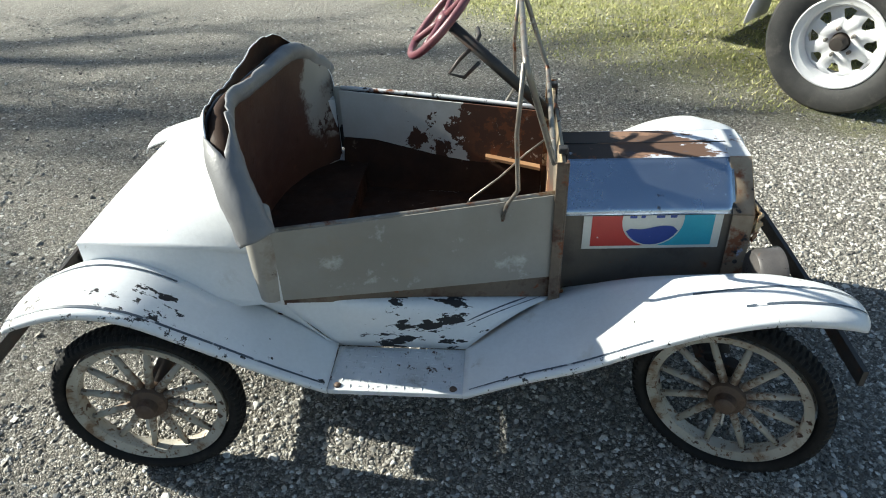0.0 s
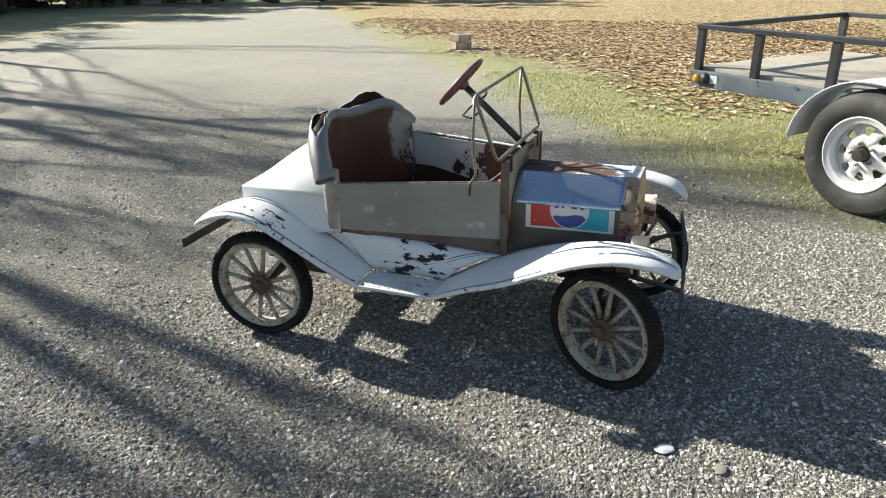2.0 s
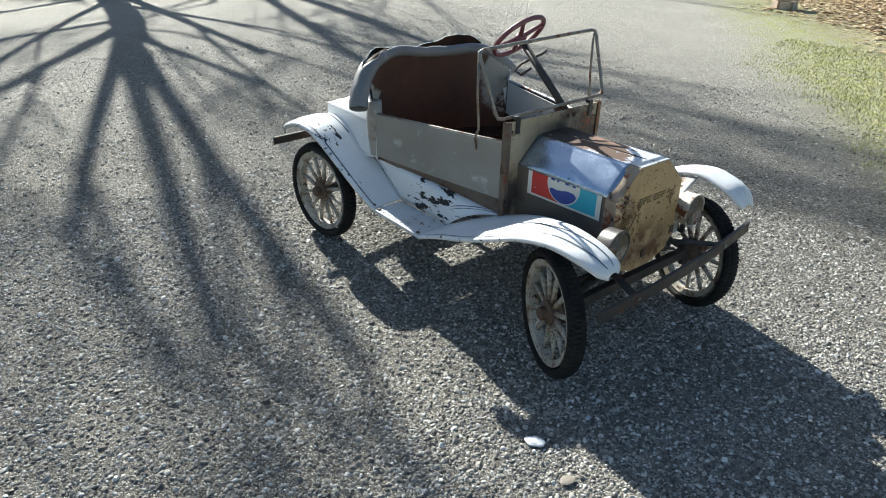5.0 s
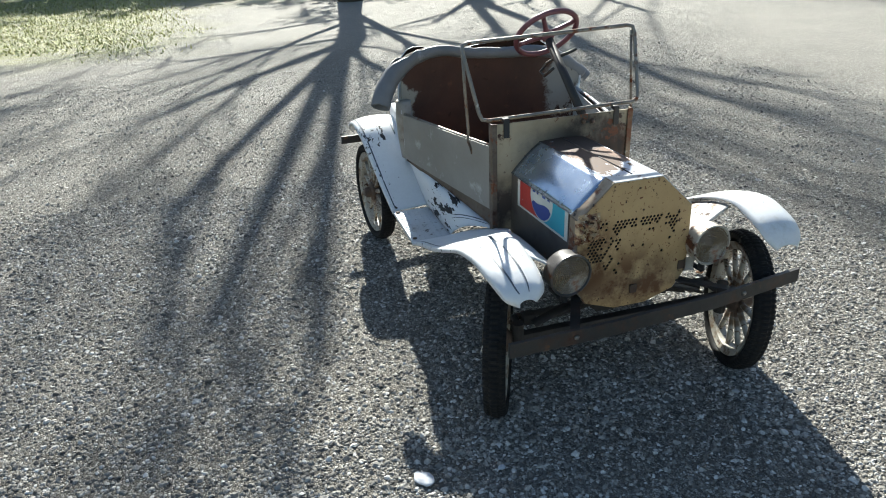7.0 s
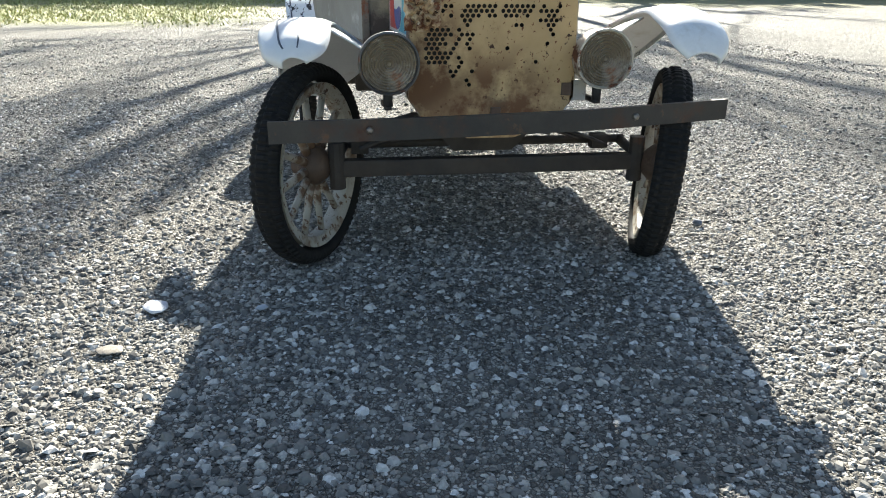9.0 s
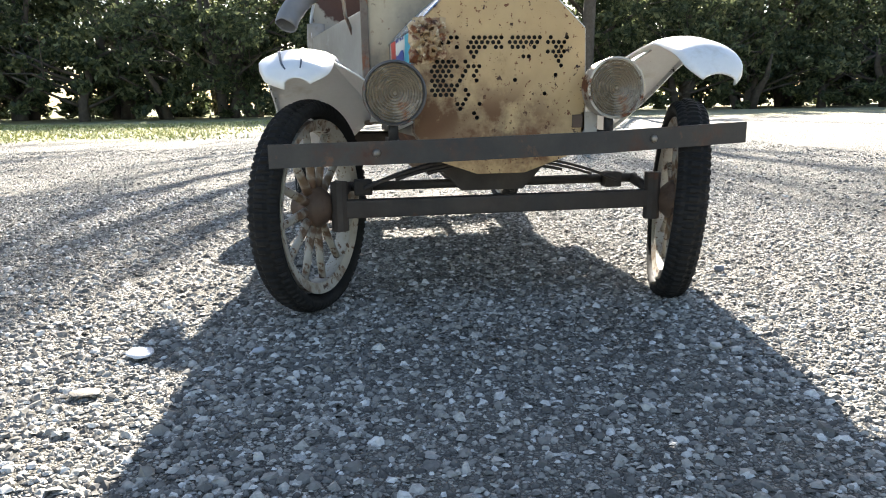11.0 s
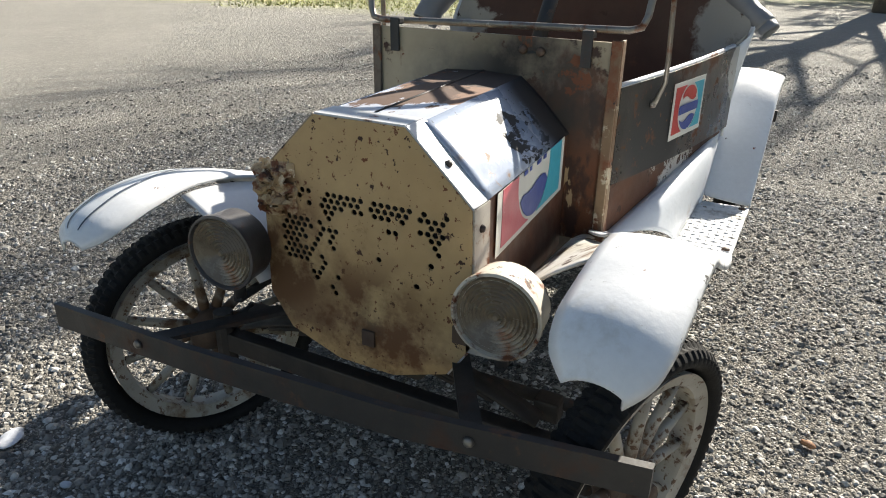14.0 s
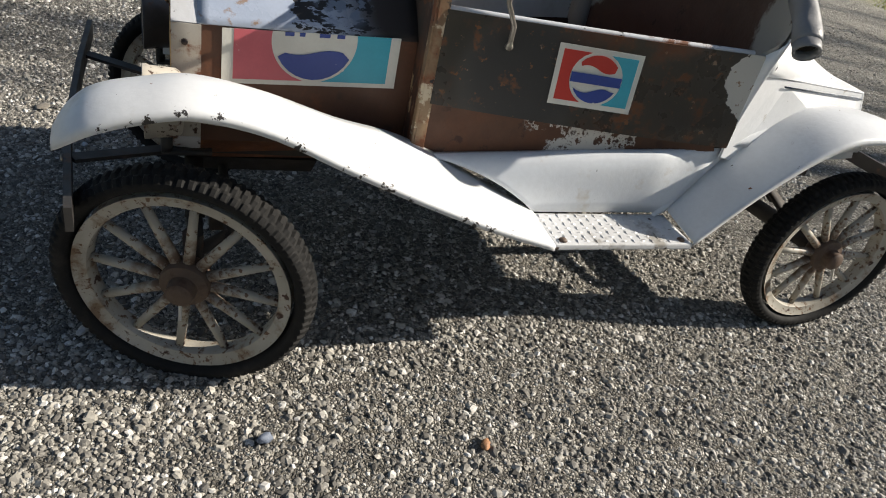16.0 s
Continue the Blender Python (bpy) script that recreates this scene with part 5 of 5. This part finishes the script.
grid(bm, crumple, 18, 20)
bmesh.ops.delete(bm, geom=[f for f in bm.faces if noise.noise(f.calc_center_median() * 62) > 0.34], context="FACES")
thicken(part("crumpled_corner", bm, crumple_tan, grille, "torn and crumpled rusty corner", smooth=False), 0.0012)
bm = bmesh.new()
prism(bm, [(0.668, 0.158, 0.322), (0.668, 0.190, 0.322), (0.668, 0.190, 0.362), (0.668, 0.158, 0.362)], (0.003, 0, 0))
part("mounting_tab", bm, band_tan, grille, "pale rusted mounting tab", smooth=False)
for ty, tz in ((0.150, 0.345), (0.012, 0.300)):
    bm = bmesh.new()
    box(bm, (0.004, 0.020, 0.024), (0.673, ty, tz), bevel=0.001)
    part("clip", bm, hub_rust, grille, smooth=False)
for by, bz in ((0.164, 0.484), (0.166, 0.372), (0.118, 0.556), (-0.155, 0.40)):
    bm = bmesh.new()
    sy = 1 if by > 0 else -1
    lathe(bm, [(0.001, 0.005), (0.004, 0.004), (0.0055, 0.0)], 10, pose(0.650, by, bz, 48 if bz > 0.53 else 0, 0, 0 if sy > 0 else 180))
    part("bolt", bm, black_iron, grille)


# black backing added behind the grille for the shade inside the hood
bm = bmesh.new()
prism(bm, [(0.636, y * 0.93, 0.43 + (z - 0.43) * 0.93) for y, z in ring], (0.020, 0, 0))
part("radiator_core", bm, hole_dark, car, "black backing added to keep the grille holes dark", smooth=False)


# decals: a backing sheet, two coloured side fields, a roundel
def decal(parent, corner, along, up, w, h, full, first, second):
    """corner: lower corner; along, up: unit vectors in the sheet; out of the sheet: along x up."""
    o = along.cross(up)

    def sheet(name, pts, material, layer):
        b = bmesh.new()
        prism(b, [corner + along * (x * w) + up * (y * h) + o * (0.0012 + 0.0007 * layer) for x, y in pts], -o * 0.0006)
        part(name, b, material, parent, smooth=False)

    sheet("decal_sheet", [(0, 0), (1, 0), (1, 1), (0, 1)], decal_white, 0)
    asp, cy, rad_ = w / h, (0.5 if full else 0.86), (0.40 if full else 0.74)
    top = 0.92 if full else 1.0

    def arc(sign, y):
        q = max(0.0, (rad_ + 0.05) ** 2 - (y - cy) ** 2)
        return 0.5 + sign * (math.sqrt(q) / asp)

    ys = [0.09 + (top - 0.09) * i / 12 for i in range(13)]
    sheet("decal_field", [(0.06, ys[-1]), (0.06, ys[0])] + [(max(0.09, min(0.45, arc(-1, y))), y) for y in ys], first, 1)
    sheet("decal_field", [(min(0.91, max(0.55, arc(1, y))), y) for y in ys[::-1]] + [(0.94, ys[0]), (0.94, ys[-1])], second, 1)
    half = [k / 14 for k in range(15)]
    dip = 0.33 if full else 0.66
    lower = [(0.5 + rad_ / asp * math.cos(math.pi * (1 + k)), cy + rad_ * math.sin(math.pi * (1 + k))) for k in half]
    lower = [(x, min(y, dip)) for x, y in lower]
    wave = [(0.5 + (0.5 - k) * 1.7 * rad_ / asp, dip + 0.05 * math.sin(math.pi * 2 * k) - 0.02) for k in half[1:-1]]
    sheet("decal_bowl", [p for p in lower if p[1] < dip] + wave, decal_blue, 2)
    if not full:
        for bx, bw in ((0.33, 0.05), (0.41, 0.03), (0.52, 0.06), (0.62, 0.045)):
            sheet("decal_bar", [(bx, 0.93), (bx + bw, 0.93), (bx + bw, 1.0), (bx, 1.0)], decal_blue, 2)
    if full:
        upper = [(0.5 + rad_ / asp * math.cos(math.pi * k), cy + rad_ * math.sin(math.pi * k)) for k in half]
        wave = [(0.5 - (0.5 - k) * 1.7 * rad_ / asp, 0.67 + 0.05 * math.sin(math.pi * 2 * k)) for k in half[1:-1]]
        sheet("decal_cap", [p for p in upper if p[1] > 0.68] + wave, decal_red, 2)
        sheet("decal_bar", [(0.20, 0.42), (0.80, 0.42), (0.80, 0.58), (0.20, 0.58)], decal_blue, 3)


for ob in list(car.children):
    if ob.name.startswith("hood_side"):
        left_one = ob.data.vertices[0].co.y > 0
        if left_one:
            decal(ob, hood_point(0.596, 0.1545, 0.422), Vector((-1, -0.0466, 0.025)).normalized(), Vector((0, 0, 1)), 0.288, 0.088, False, decal_pink, decal_teal)
        else:
            decal(ob, hood_point(0.326, -0.1565, 0.432), Vector((1, 0.0635, 0)).normalized(), Vector((0, 0, 1)), 0.284, 0.080, False, decal_red, decal_teal)
    if ob.name.startswith("side_panel") and ob.data.vertices[0].co.y > 0:
        d = Vector((-0.148, abs(wall_at(1, -0.082)) - abs(wall_at(1, 0.066)), 0)).normalized()
        decal(ob, Vector((0.072, wall_at(1, 0.072) + 0.0034, 0.470)), d, Vector((0.06, 0, 1)).normalized(), 0.150, 0.104, True, decal_red, decal_teal)

# headlamps
for side in (-1, 1):
    m = pose(0.719 if side < 0 else 0.702, -0.194 if side < 0 else 0.211, 0.400 if side < 0 else 0.404, 0, 0, -90 + (4 if side < 0 else 3))
    bm = bmesh.new()
    lathe(bm, [(0.030, -0.050), (0.046, -0.047), (0.0515, -0.040), (0.0535, -0.004), (0.0555, 0.0), (0.0555, 0.006), (0.052, 0.007), (0.050, 0.002)], 36)
    lamp = part("headlamp", bm, lamp_dark if side < 0 else lamp_body, car, "round dusty headlamp", m=m)
    sharpen(lamp)
    bm = bmesh.new()
    rings = [(0.0005, 0.0060)]
    for k in range(1, 11):
        rings.append((0.005 * k - 0.0018, 0.0052 + 0.0012 * math.cos(k * 0.25)))
        rings.append((0.005 * k, 0.0026 + 0.0012 * math.cos(k * 0.25)))
    lathe(bm, rings, 36)
    sharpen(part("lens", bm, lens_mat, lamp, "cloudy ribbed lens"), 20)
    bm = bmesh.new()
    rod(bm, (0.0, -0.025, -0.05), (0.0, -0.025, -0.080), 0.009, n=10)
    box(bm, (0.012, 0.075, 0.008), (0.0, -0.055, -0.082))
    part("bracket", bm, black_iron, lamp)

# front bumper bar with arms
bm = bmesh.new()
ends = [Vector((0.840, -0.400, 0.306)), Vector((0.836, -0.15, 0.308)), Vector((0.822, 0.15, 0.314)), Vector((0.791, 0.417, 0.324))]
vs = [[bm.verts.new(p + Vector((dx, 0, dz))) for dx, dz in ((-0.005, -0.018), (0.005, -0.018), (0.005, 0.018), (-0.005, 0.018))] for p in ends]
for a, b in zip(vs, vs[1:]):
    for k in range(4):
        bm.faces.new((a[k], a[(k + 1) % 4], b[(k + 1) % 4], b[k]))
bm.faces.new(vs[0][::-1])
bm.faces.new(vs[-1])
bumper = part("front_bumper", bm, black_iron, car, "dark flat-bar bumper, bent upwards at one end", smooth=False)
for side in (-1, 1):
    bm = bmesh.new()
    a, b = Vector((0.834 if side < 0 else 0.808, side * 0.235, 0.3125 + 0.005 * side)), Vector((0.64, side * 0.135, 0.295))
    d = b - a
    box(bm, (0.006, 0.024, d.length), m=Matrix.Translation((a + b) / 2) @ d.to_track_quat("Z", "X").to_matrix().to_4x4())
    part("bumper_arm", bm, black_iron, bumper, smooth=False)
for side in (-1, 1):
    bm = bmesh.new()
    lathe(bm, [(0.001, 0.005), (0.005, 0.004), (0.007, 0.0)], 8, pose(0.843 if side < 0 else 0.818, side * 0.235, 0.3125 + 0.005 * side, 0, 0, -90))
    part("bolt", bm, bright_iron, bumper)
# rear bumper
bm = bmesh.new()
box(bm, (0.008, 0.90, 0.032), (-0.846, -0.052, 0.350), (-0.4, 0, 3.6), bevel=0.001)
rear_bumper = part("rear_bumper", bm, black_iron, car, "dark flat-bar rear bumper", smooth=False)
for side in (-1, 1):
    bm = bmesh.new()
    box(bm, (0.18, 0.006, 0.024), (-0.760, side * 0.12, 0.345))
    part("bumper_arm", bm, black_iron, rear_bumper, smooth=False)

# windscreen frame without glass, stays
corner = [Vector(p) for p in ((0.252, -0.250, 0.668), (0.262, 0.240, 0.678), (0.188, 0.252, 0.886), (0.190, -0.285, 0.874))]
path = []
for i, c in enumerate(corner):
    a, b = corner[i - 1], corner[(i + 1) % 4]
    r0, r1 = c + (a - c).normalized() * 0.022, c + (b - c).normalized() * 0.022
    path += [r0, (r0 + r1) / 2 * 0.45 + c * 0.55, r1]
bm = bmesh.new()
tube(bm, path, 0.0058, 8, closed=True)
screen = part("windscreen_frame", bm, bright_iron, car, "bare thin windscreen frame without glass")
for side in (-1, 1):
    bm = bmesh.new()
    pts = [(0.188, side * 0.262 - 0.018, 0.872), (0.180, side * 0.266 - 0.006, 0.740), (0.186, side * 0.266, 0.625), (0.166, side * 0.262, 0.590), (0.158, side * 0.246, 0.548)]
    tube(bm, pts, 0.0045, 6)
    lathe(bm, [(0.001, 0.004), (0.006, 0.003), (0.007, -0.004)], 8, pose(0.158, side * 0.246, 0.552, 0, 0, 0 if side > 0 else 180))
    part("stay", bm, bright_iron, screen)

# steering
sc, foot = Vector((0.030, 0.048, 0.852)), Vector((0.270, 0.070, 0.628))
ax = (sc - foot).normalized()
tilt = Matrix.Translation(sc) @ ax.to_track_quat("Y", "Z").to_matrix().to_4x4()
bm = bmesh.new()
tube(bm, [tilt @ Vector((0.098 * math.cos(k * math.tau / 40), 0.006, 0.098 * math.sin(k * math.tau / 40))) for k in range(40)], 0.0085, 10, closed=True)
swheel = part("steering_wheel", bm, wheel_red, car, "faded maroon steering wheel")
for k in range(4):
    a = k * math.tau / 4 + 0.5
    bm = bmesh.new()
    tube(bm, [tilt @ Vector((q * math.cos(a), 0.008 - 0.008 * (1 - q / 0.098), q * math.sin(a))) for q in (0.008, 0.04, 0.075, 0.094)], 0.0075, 8, radii=[0.010, 0.0075, 0.007, 0.0085])
    part("spoke", bm, wheel_red, swheel)
bm = bmesh.new()
lathe(bm, [(0.001, 0.014), (0.014, 0.012), (0.02, 0.004), (0.02, -0.012), (0.012, -0.02)], 16, tilt)
part("hub", bm, wheel_red, swheel)
bm = bmesh.new()
rod(bm, sc - ax * 0.012, foot, 0.0125, n=12)
column = part("steering_column", bm, black_iron, car, "black steering column")
bm = bmesh.new()
c0 = sc - ax * 0.085
tube(bm, [c0, c0 + Vector((-0.03, -0.02, -0.022)), c0 + Vector((-0.052, -0.03, -0.05)), c0 + Vector((-0.02, -0.03, -0.058)), c0 + Vector((0.012, -0.015, -0.03))], 0.0045, 7)
tube(bm, [c0 + Vector((0, 0, 0)), c0 + Vector((0.01, 0.035, 0.012)), c0 + Vector((0.005, 0.06, 0.02))], 0.005, 7)
part("lever", bm, black_iron, column, "bent black control lever")

# cockpit floor, seat box, wooden strip, cable
line = [(0.268, -0.196), (-0.268, -0.300), (-0.330, -0.318), (-0.385, -0.20), (-0.400, -0.02), (-0.380, 0.15), (-0.325, 0.230), (-0.268, 0.248), (0.268, 0.196)]
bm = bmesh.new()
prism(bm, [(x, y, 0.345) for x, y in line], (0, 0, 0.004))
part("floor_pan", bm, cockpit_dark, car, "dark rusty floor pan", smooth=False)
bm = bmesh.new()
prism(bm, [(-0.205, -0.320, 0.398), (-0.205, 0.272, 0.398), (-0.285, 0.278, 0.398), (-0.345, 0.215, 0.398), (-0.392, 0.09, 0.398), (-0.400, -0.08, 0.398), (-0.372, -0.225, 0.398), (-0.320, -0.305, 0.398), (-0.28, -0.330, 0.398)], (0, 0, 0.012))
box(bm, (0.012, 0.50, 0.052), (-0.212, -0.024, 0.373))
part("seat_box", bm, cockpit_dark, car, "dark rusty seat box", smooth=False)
bm = bmesh.new()
prism(bm, [(0.114, wall_at(1, 0.114, 0.022), 0.452), (0.252, wall_at(1, 0.252, 0.022), 0.438), (0.252, wall_at(1, 0.252, 0.022), 0.446), (0.114, wall_at(1, 0.114, 0.022), 0.459)], (0, -0.020, 0))
part("wooden_strip", bm, surface("bare_wood", (0.42, 0.24, 0.12), (0.32, 0.17, 0.085), 14, (0.55, 0.75), layers=[(DARK_RUST, 16, 0.6, 0.75, 6)]), car, "bare wooden strip along the inner side", smooth=False)
bm = bmesh.new()
tube(bm, [(0.255, 0.02, 0.60), (0.21, 0.0, 0.572), (0.15, -0.03, 0.525), (0.09, -0.06, 0.49), (0.03, -0.08, 0.40)], 0.0025, 6)
part("cable", bm, bright_iron, car, "thin loose cable")
bm = bmesh.new()
rod(bm, (-0.20, 0.02, 0.358), (0.18, 0.10, 0.356), 0.008)
part("loose_pipe", bm, cockpit_dark, car)

# chassis
bm = bmesh.new()
for side in (-1, 1):
    box(bm, (1.37, 0.022, 0.04), (-0.075, side * 0.115, 0.300), bevel=0.002)
for x in (-0.74, -0.4, 0.0, 0.35, 0.59):
    box(bm, (0.03, 0.23, 0.03), (x, 0, 0.300), bevel=0.002)
part("frame", bm, chassis_iron, car, "dark grimy chassis frame", smooth=False)
bm = bmesh.new()
box(bm, (0.026, 0.62, 0.034), (0.636, 0.012, 0.190), bevel=0.004)
for side in (-1, 1):
    rod(bm, (0.640, side * 0.308 + 0.012, 0.150), (0.640, side * 0.308 + 0.012, 0.242), 0.016)
    box(bm, (0.03, 0.035, 0.03), (0.60, side * 0.25, 0.226), bevel=0.004)
part("front_axle", bm, chassis_iron, car, "greasy front axle beam", smooth=False)
bm = bmesh.new()
rod(bm, (0.585, -0.29, 0.226), (0.585, 0.31, 0.226), 0.009)
for side in (-1, 1):
    rod(bm, (0.585, side * 0.29 + 0.01, 0.226), (0.640, side * 0.31 + 0.01, 0.205), 0.010)
part("tie_rod", bm, chassis_iron, car)
for x in (0.636, -0.632):
    bm = bmesh.new()
    for k, half in enumerate((0.25, 0.19, 0.13)):
        grid(bm, lambda u, v, k=k, half=half: Vector((x + 0.03 * (v - 0.5), half * (2 * u - 1), 0.282 - 0.055 * (half * (2 * u - 1) / 0.25) ** 2 - 0.007 * k)), 16, 1)
    thicken(part("leaf_spring", bm, chassis_iron, car), 0.005)
bm = bmesh.new()
rod(bm, (-0.572, -0.40, 0.196), (-0.674, 0.31, 0.196), 0.020)
bmesh.ops.create_uvsphere(bm, u_segments=16, v_segments=10, radius=0.055, matrix=pose(-0.630, 0.0, 0.196))
box(bm, (0.16, 0.13, 0.11), (-0.47, -0.18, 0.235), bevel=0.01)
part("rear_axle", bm, chassis_iron, car, "greasy rear axle with gearbox")
bm = bmesh.new()
prism(bm, [(-0.490 + q * math.cos(k * math.tau / 36), -0.262, 0.255 + q * math.sin(k * math.tau / 36)) for k in range(36) for q in ((0.062 if k % 2 else 0.055),)], (0, 0.006, 0))
part("sprocket", bm, chassis_iron, car, "dark toothed sprocket", smooth=False)
bm = bmesh.new()
rod(bm, (-0.490, -0.262, 0.255), (-0.490, -0.17, 0.255), 0.010)
part("sprocket_shaft", bm, chassis_iron, car)
bm = bmesh.new()
prism(bm, [(0.620, -0.105, 0.262), (0.620, 0.105, 0.262), (0.620, 0.06, 0.215), (0.620, -0.06, 0.215)], (-0.20, 0, 0))
part("engine_pan", bm, chassis_iron, car, smooth=False)


# wheels
def tyre_mesh(mid, rr, half, n, depth, rows):
    """A tyre whose tread blocks are raised out of its one surface. rows: angles across the tread that carry blocks."""
    bm = bmesh.new()
    m = 26
    ring = []
    for k in range(n):
        a = k * math.tau / n
        line = []
        for j in range(m):
            b = j * math.tau / m
            up = 0.0
            for q, (lo, hi) in enumerate(rows):
                d = (b + math.pi) % math.tau - math.pi
                if lo <= d <= hi and (k + 2 * (q % 2)) % 5 in (0, 1, 2):
                    up = depth
            r = mid + (rr + up) * math.cos(b)
            line.append(bm.verts.new((r * math.cos(a), (half + up * 0.5) * math.sin(b), r * math.sin(a))))
        ring.append(line)
    for k in range(n):
        for j in range(m):
            bm.faces.new((ring[k][j], ring[k][(j + 1) % m], ring[(k + 1) % n][(j + 1) % m], ring[(k + 1) % n][j]))
    bmesh.ops.recalc_face_normals(bm, faces=bm.faces[:])
    return bm


def wheel(at, turn, roll, camber=0.0):
    m = pose(*at, -camber, 0, turn) @ pose(0, 0, 0, 0, roll, 0)
    bm = bmesh.new()
    lathe(bm, [(0.1410, -0.012), (0.1425, -0.015), (0.157, -0.018), (0.1615, -0.021), (0.1615, -0.017), (0.158, 0.0), (0.1615, 0.017), (0.1615, 0.021), (0.157, 0.018), (0.1425, 0.015), (0.1410, 0.012)], 64, closed=True)
    w = sharpen(part("wheel", bm, spoke_cream, car, "cream wooden-spoked wheel with knobbly tyre", m=m))
    bm = tyre_mesh(0.1785, 0.0150, 0.0275, 400, 0.0042, [(-1.25, -0.70), (-0.26, 0.26), (0.70, 1.25)])
    sharpen(part("tyre", bm, tyre_black, w, "dusty black knobbly tyre"), 25)
    spoke = None
    for k in range(12):
        a = (k + 0.5) * math.tau / 12
        sm = Matrix.Rotation(-a, 4, "Y")
        if spoke is None:
            bm = bmesh.new()
            tube(bm, [(0.026, 0, 0), (0.06, 0, 0), (0.10, 0, 0), (0.143, 0, 0)], 0.008, 8, radii=[0.0095, 0.0085, 0.0075, 0.0068])
            spoke = part("spoke", bm, spoke_cream, w, m=sm)
        else:
            o = new("spoke", spoke.data)
            o.parent, o.matrix_basis = w, sm
    bm = bmesh.new()
    lathe(bm, [(0.012, -0.035), (0.022, -0.03), (0.036, -0.016), (0.038, -0.012), (0.038, 0.012), (0.036, 0.016), (0.022, 0.02), (0.020, 0.038), (0.015, 0.042), (0.001, 0.043)], 24)
    hub = sharpen(part("hub", bm, hub_rust, w, "greasy rusty hub"))
    bm = bmesh.new()
    rod(bm, (0.0, 0.040, -0.016), (0.002, 0.047, -0.040), 0.0028, n=6)
    part("pin", bm, band_tan, hub, "small tan cotter pin", smooth=False)
    return w


wheel((-0.570, -0.420, 0.198), 185, 4)
wheel((-0.674, 0.331, 0.197), 0, 11)
wheel((0.629, -0.343, 0.195), 155, 8)
wheel((0.649, 0.366, 0.186), -19, 9, 4)

# ---- stones that stand out ----
loose_stone(0.850, -0.615, 0.028, "white flat stone lying in the gravel", (0.72, 0.74, 0.78), 0.28, 30)
loose_stone(0.995, -0.648, 0.022, "tan flat stone lying in the gravel", (0.26, 0.23, 0.19), 0.14, 80)
loose_stone(0.541, 0.535, 0.013, "bluish round stone lying in the gravel", (0.16, 0.19, 0.25), 1.0, 20)
loose_stone(0.196, 0.593, 0.012, "orange-brown stone lying in the gravel", (0.40, 0.20, 0.10), 0.8, 60)
loose_stone(0.992, 0.270, 0.011, "whitish stone lying in the gravel", (0.6, 0.6, 0.58), 0.8, 10)
loose_stone(0.815, 0.266, 0.010, "light stone lying in the gravel", (0.5, 0.5, 0.5), 0.8, 50)
loose_stone(0.876, -0.432, 0.010, "pale-blue stone lying in the gravel", (0.45, 0.49, 0.55), 0.8, 100)
